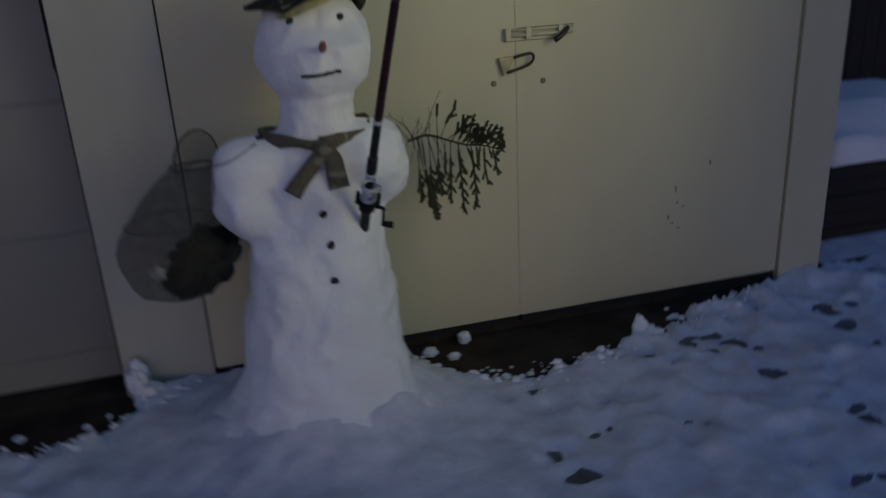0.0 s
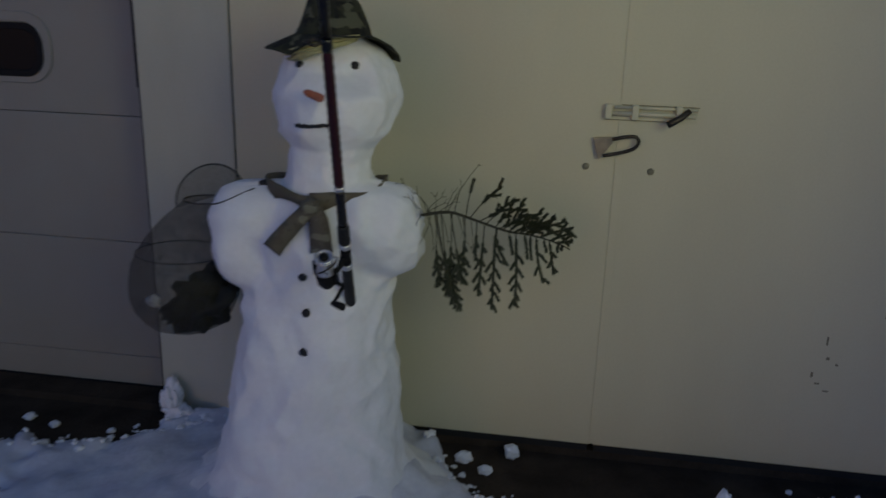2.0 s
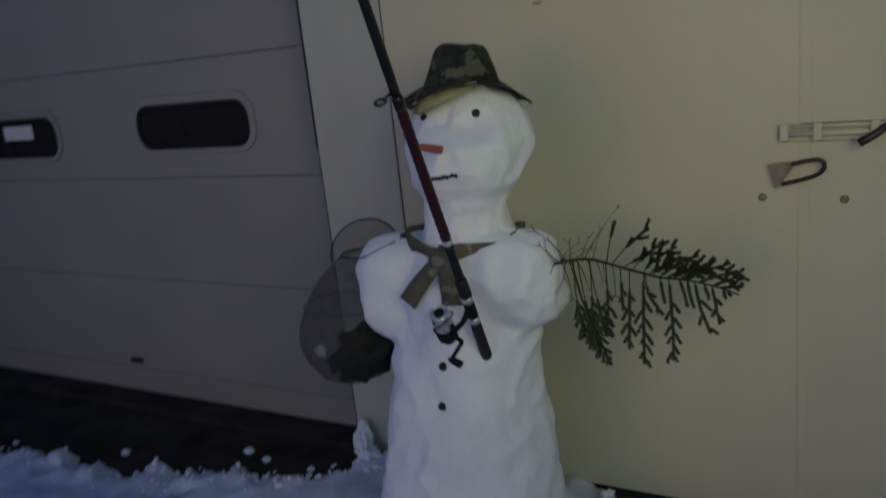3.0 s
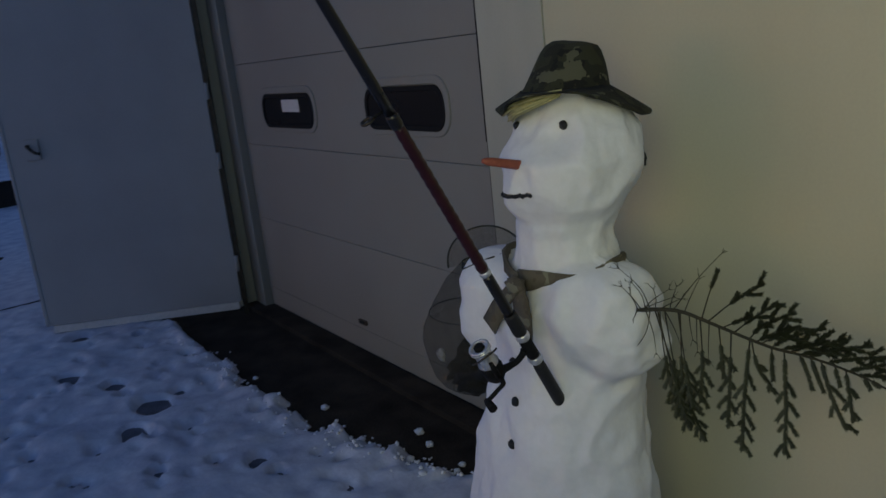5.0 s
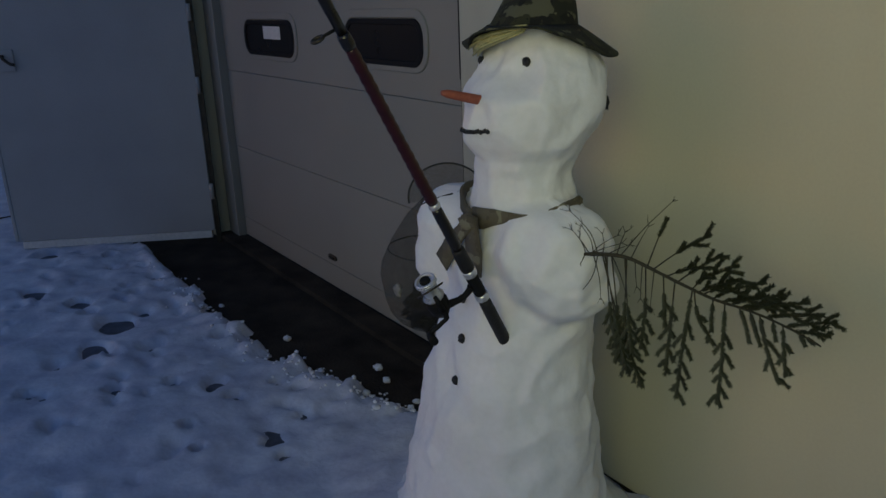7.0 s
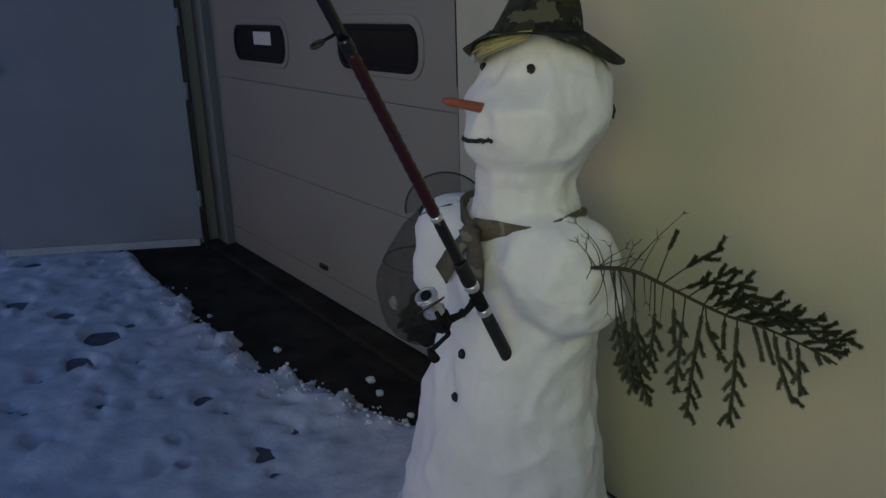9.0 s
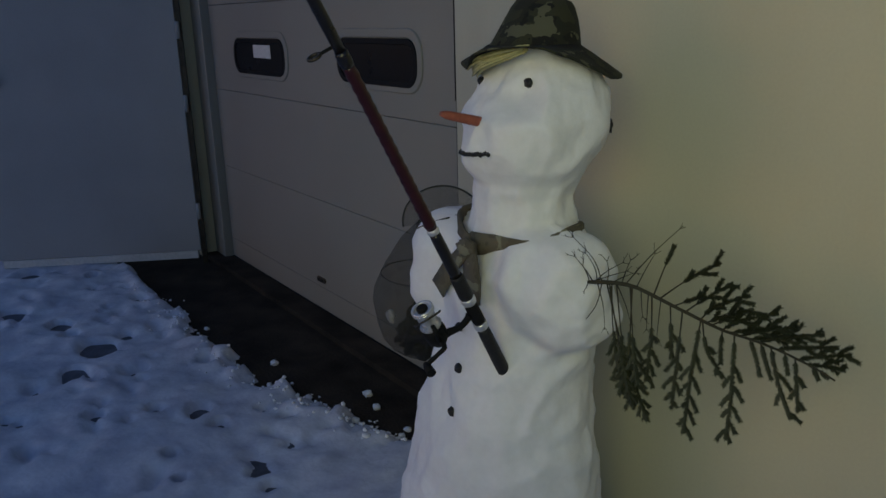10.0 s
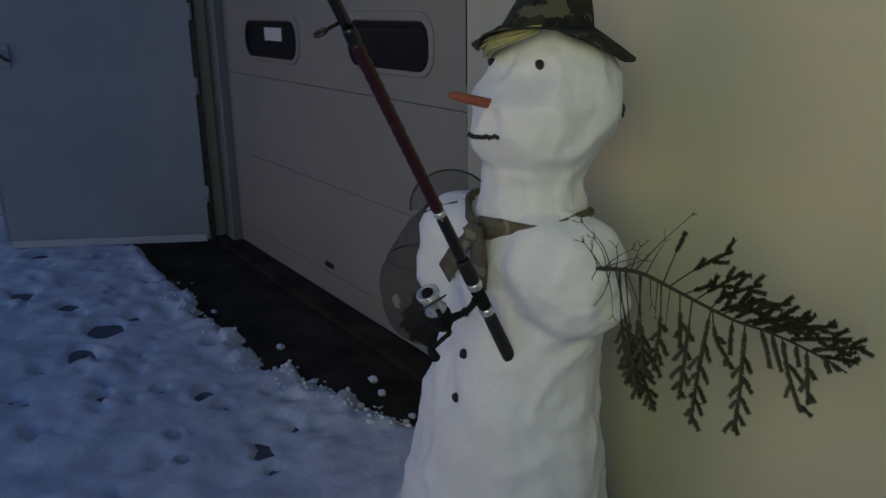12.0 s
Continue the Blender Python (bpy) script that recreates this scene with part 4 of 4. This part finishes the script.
# ---- loose snow lumps ----
for x, y, h, w, sd in ((-0.1, 2.955, 0.085, 0.035, 31), (-0.06, 2.93, 0.045, 0.05, 32), (0.03, 2.95, 0.035, 0.05, 39), (1.83, 2.72, 0.06, 0.03, 33), (1.86, 2.7, 0.03, 0.06, 34), (-0.62, 2.86, 0.014, 0.022, 35), (-0.5, 2.83, 0.012, 0.018, 36), (0.0, 2.9, 0.03, 0.05, 37), (1.16, 2.955, 0.03, 0.025, 38), (-1.15, 2.68, 0.012, 0.02, 40), (1.0, 2.9, 0.02, 0.03, 41), (1.08, 2.84, 0.016, 0.025, 42)):
    tagged(part("snow_lump", lump((x, y, h * 0.8), (w, w * 0.8, h), sd, 0.55 if w > 0.03 else 0.32, 4), SNOW), "loose lump of white snow on the wet asphalt", "snow lump", "loose snow lumps")
rng = random.Random(21)
verts, faces = [], []
ico = bmesh.new()
bmesh.ops.create_icosphere(ico, subdivisions=2, radius=1)
base_v = [v.co.copy() for v in ico.verts]
base_f = [[v.index for v in f.verts] for f in ico.faces]
ico.free()
spots_at = []
for _ in range(620):
    x = rng.choice((rng.uniform(-2.6, -0.1), rng.uniform(0.8, 2.6), rng.uniform(-0.8, 1.6)))
    y = float(np.interp(x, EDGE_X, EDGE_Y)) + rng.gauss(-0.05, 0.05)
    if y < 2.96 and (x - 0.57) ** 2 + (y - 2.6) ** 2 > 0.09:
        spots_at.append((x, y, rng.uniform(0.003, 0.008) * (1 + 1.2 * (rng.random() > 0.85)), rng.uniform(0, 90)))
lay = snow_height(np.array([q[0] for q in spots_at]), np.array([q[1] for q in spots_at]))
for (x, y, r, sd), base in zip(spots_at, lay):
    z, o = max(0.0, float(base)) + r * 0.3, len(verts)
    for v in base_v:
        k = r * (1 + 0.55 * noise.noise(v * 1.9 + Vector((sd, 0, 0))))
        verts.append((x + v.x * k * 1.2, y + v.y * k, z + v.z * k * 0.85))
    faces += [[i + o for i in f] for f in base_f]
me = bpy.data.meshes.new("snow_crumbs")
me.from_pydata(verts, [], faces)
me.polygons.foreach_set("use_smooth", [True] * len(me.polygons))
me.materials.append(SNOW)
tagged(new("snow_crumbs", me), "crumbs of snow along the edge of the bare strip", "snow", kind="stuff")

# ---- beside the corner: a dark crate with snow on it, a dark fence behind ----
crate = holder("wooden_crate", "dark weathered wooden crate under thick snow", "crate")
for k in range(5):
    part("board", box(3.16, 4.3, 3.25 + 0.004 * (k % 2), 3.28 + 0.004 * (k % 2), 0.02 + 0.085 * k, 0.1 + 0.085 * k, 0.004), DARK_WOOD, crate)
part("body", box(3.17, 4.29, 3.285, 4.2, 0.0, 0.44, 0.01), DARK_WOOD, crate)
sx, sy = np.linspace(3.14, 4.33, 50), np.linspace(3.22, 4.23, 44)
SX, SY = np.meshgrid(sx, sy)
rise = 0.44 + (0.1 + 0.1 * step(3.3, 3.7, SY) + 0.03 * value_noise(SX, SY, 0.2, 5)) * step(3.13, 3.22, SX) * step(3.21, 3.3, SY) * (1 - step(4.22, 4.33, SX)) * (1 - step(4.14, 4.23, SY))
cap = sheet("snow_load", sx, sy, rise, SNOW)
tagged(cap, "thick uneven snow lying on the crate", "snow")
fence = holder("board_fence", "dark weathered board fence behind the crate", "fence")
for k in range(26):
    part("board", box(2.96 + 0.122 * k, 3.075 + 0.122 * k, 5.0, 5.025, 0.02, 2.1 + 0.02 * math.sin(k * 7), 0.004), DARK_WOOD, fence)
part("rail", box(2.96, 6.2, 5.026, 5.07, 0.5, 0.6, 0.004), DARK_WOOD, fence)
part("rail", box(2.96, 6.2, 5.026, 5.07, 1.5, 1.6, 0.004), DARK_WOOD, fence)

# ---- far side of the yard, past the open leaf ----
low_wall = holder("low_wall", "dark low retaining wall at the edge of the track", "wall", kind="structure")
part("stone_face", box(-11.3, -10.6, -6, 12, 0.0, 0.4, 0.03), DARK_WOOD, low_wall)
bx, by = np.linspace(-22, -10.55, 90), np.linspace(-6, 12, 120)
BX, BY = np.meshgrid(bx, by)
bank_z = 0.42 + 0.9 * step(-10.55, -17, BX) + 0.05 * value_noise(BX, BY, 0.8, 14) + 0.02 * value_noise(BX, BY, 0.25, 15)
tagged(sheet("snow_bank", bx, by, bank_z, SNOW_GROUND), "bluish bank of snow above the low wall", "snow", kind="stuff")
cart = holder("metal_cart", "grey metal hand cart half sunk in the snow bank", "cart")
for y in (2.25, 2.55):
    part("wheel", tube([Vector((-12.3, y, 0.83)) + 0.14 * Vector((math.cos(a), 0, math.sin(a))) for a in (2 * math.pi * k / 18 for k in range(19))], 0.03, 8), BLACK_RUBBER, cart)
    part("side_bar", tube(smooth_line([(-12.5, y, 0.78), (-12.2, y, 1.0), (-11.9, y, 1.15)], 6), 0.022, 8), CHROME, cart)
part("tray", box(-12.6, -12.05, 2.27, 2.53, 0.9, 0.98, 0.02), CHROME, cart)

house = holder("brick_house", "red brick house with small lit panes across the yard", "house")
part("wall", box(-20.6, -20.0, -2, 9, 0.9, 6.5, 0.02), MORTAR, house)
for row in range(9):
    z = 1.35 + 0.26 * row
    for col in range(8):
        y = 2.05 + 0.52 * col + 0.26 * (row % 2)
        part("brick", box(-19.995, -19.96, y, y + 0.5, z, z + 0.24, 0.006), BRICK, house)
part("roof", box(-21, -19.6, -2.4, 9.4, 6.5, 6.9, 0.03), ROOFING, house)
glow = bpy.data.materials.new("warm_lit_pane")
glow.use_nodes = True
gb = glow.node_tree.nodes["Principled BSDF"]
gb.inputs["Base Color"].default_value = (0.8, 0.6, 0.45, 1)
gb.inputs["Emission Color"].default_value, gb.inputs["Emission Strength"].default_value = (1.0, 0.62, 0.42, 1), 0.05
for y, z in ((2.75, 2.45), (2.75, 1.95)):
    wnd = part("window", box(-19.96, -19.93, y - 0.25, y + 0.25, z - 0.2, z + 0.2, 0.01), DARK_WOOD, house)
    part("pane", box(-19.928, -19.92, y - 0.09, y + 0.2, z - 0.13, z + 0.14, 0.003), glow, wnd, "warm lit pane")
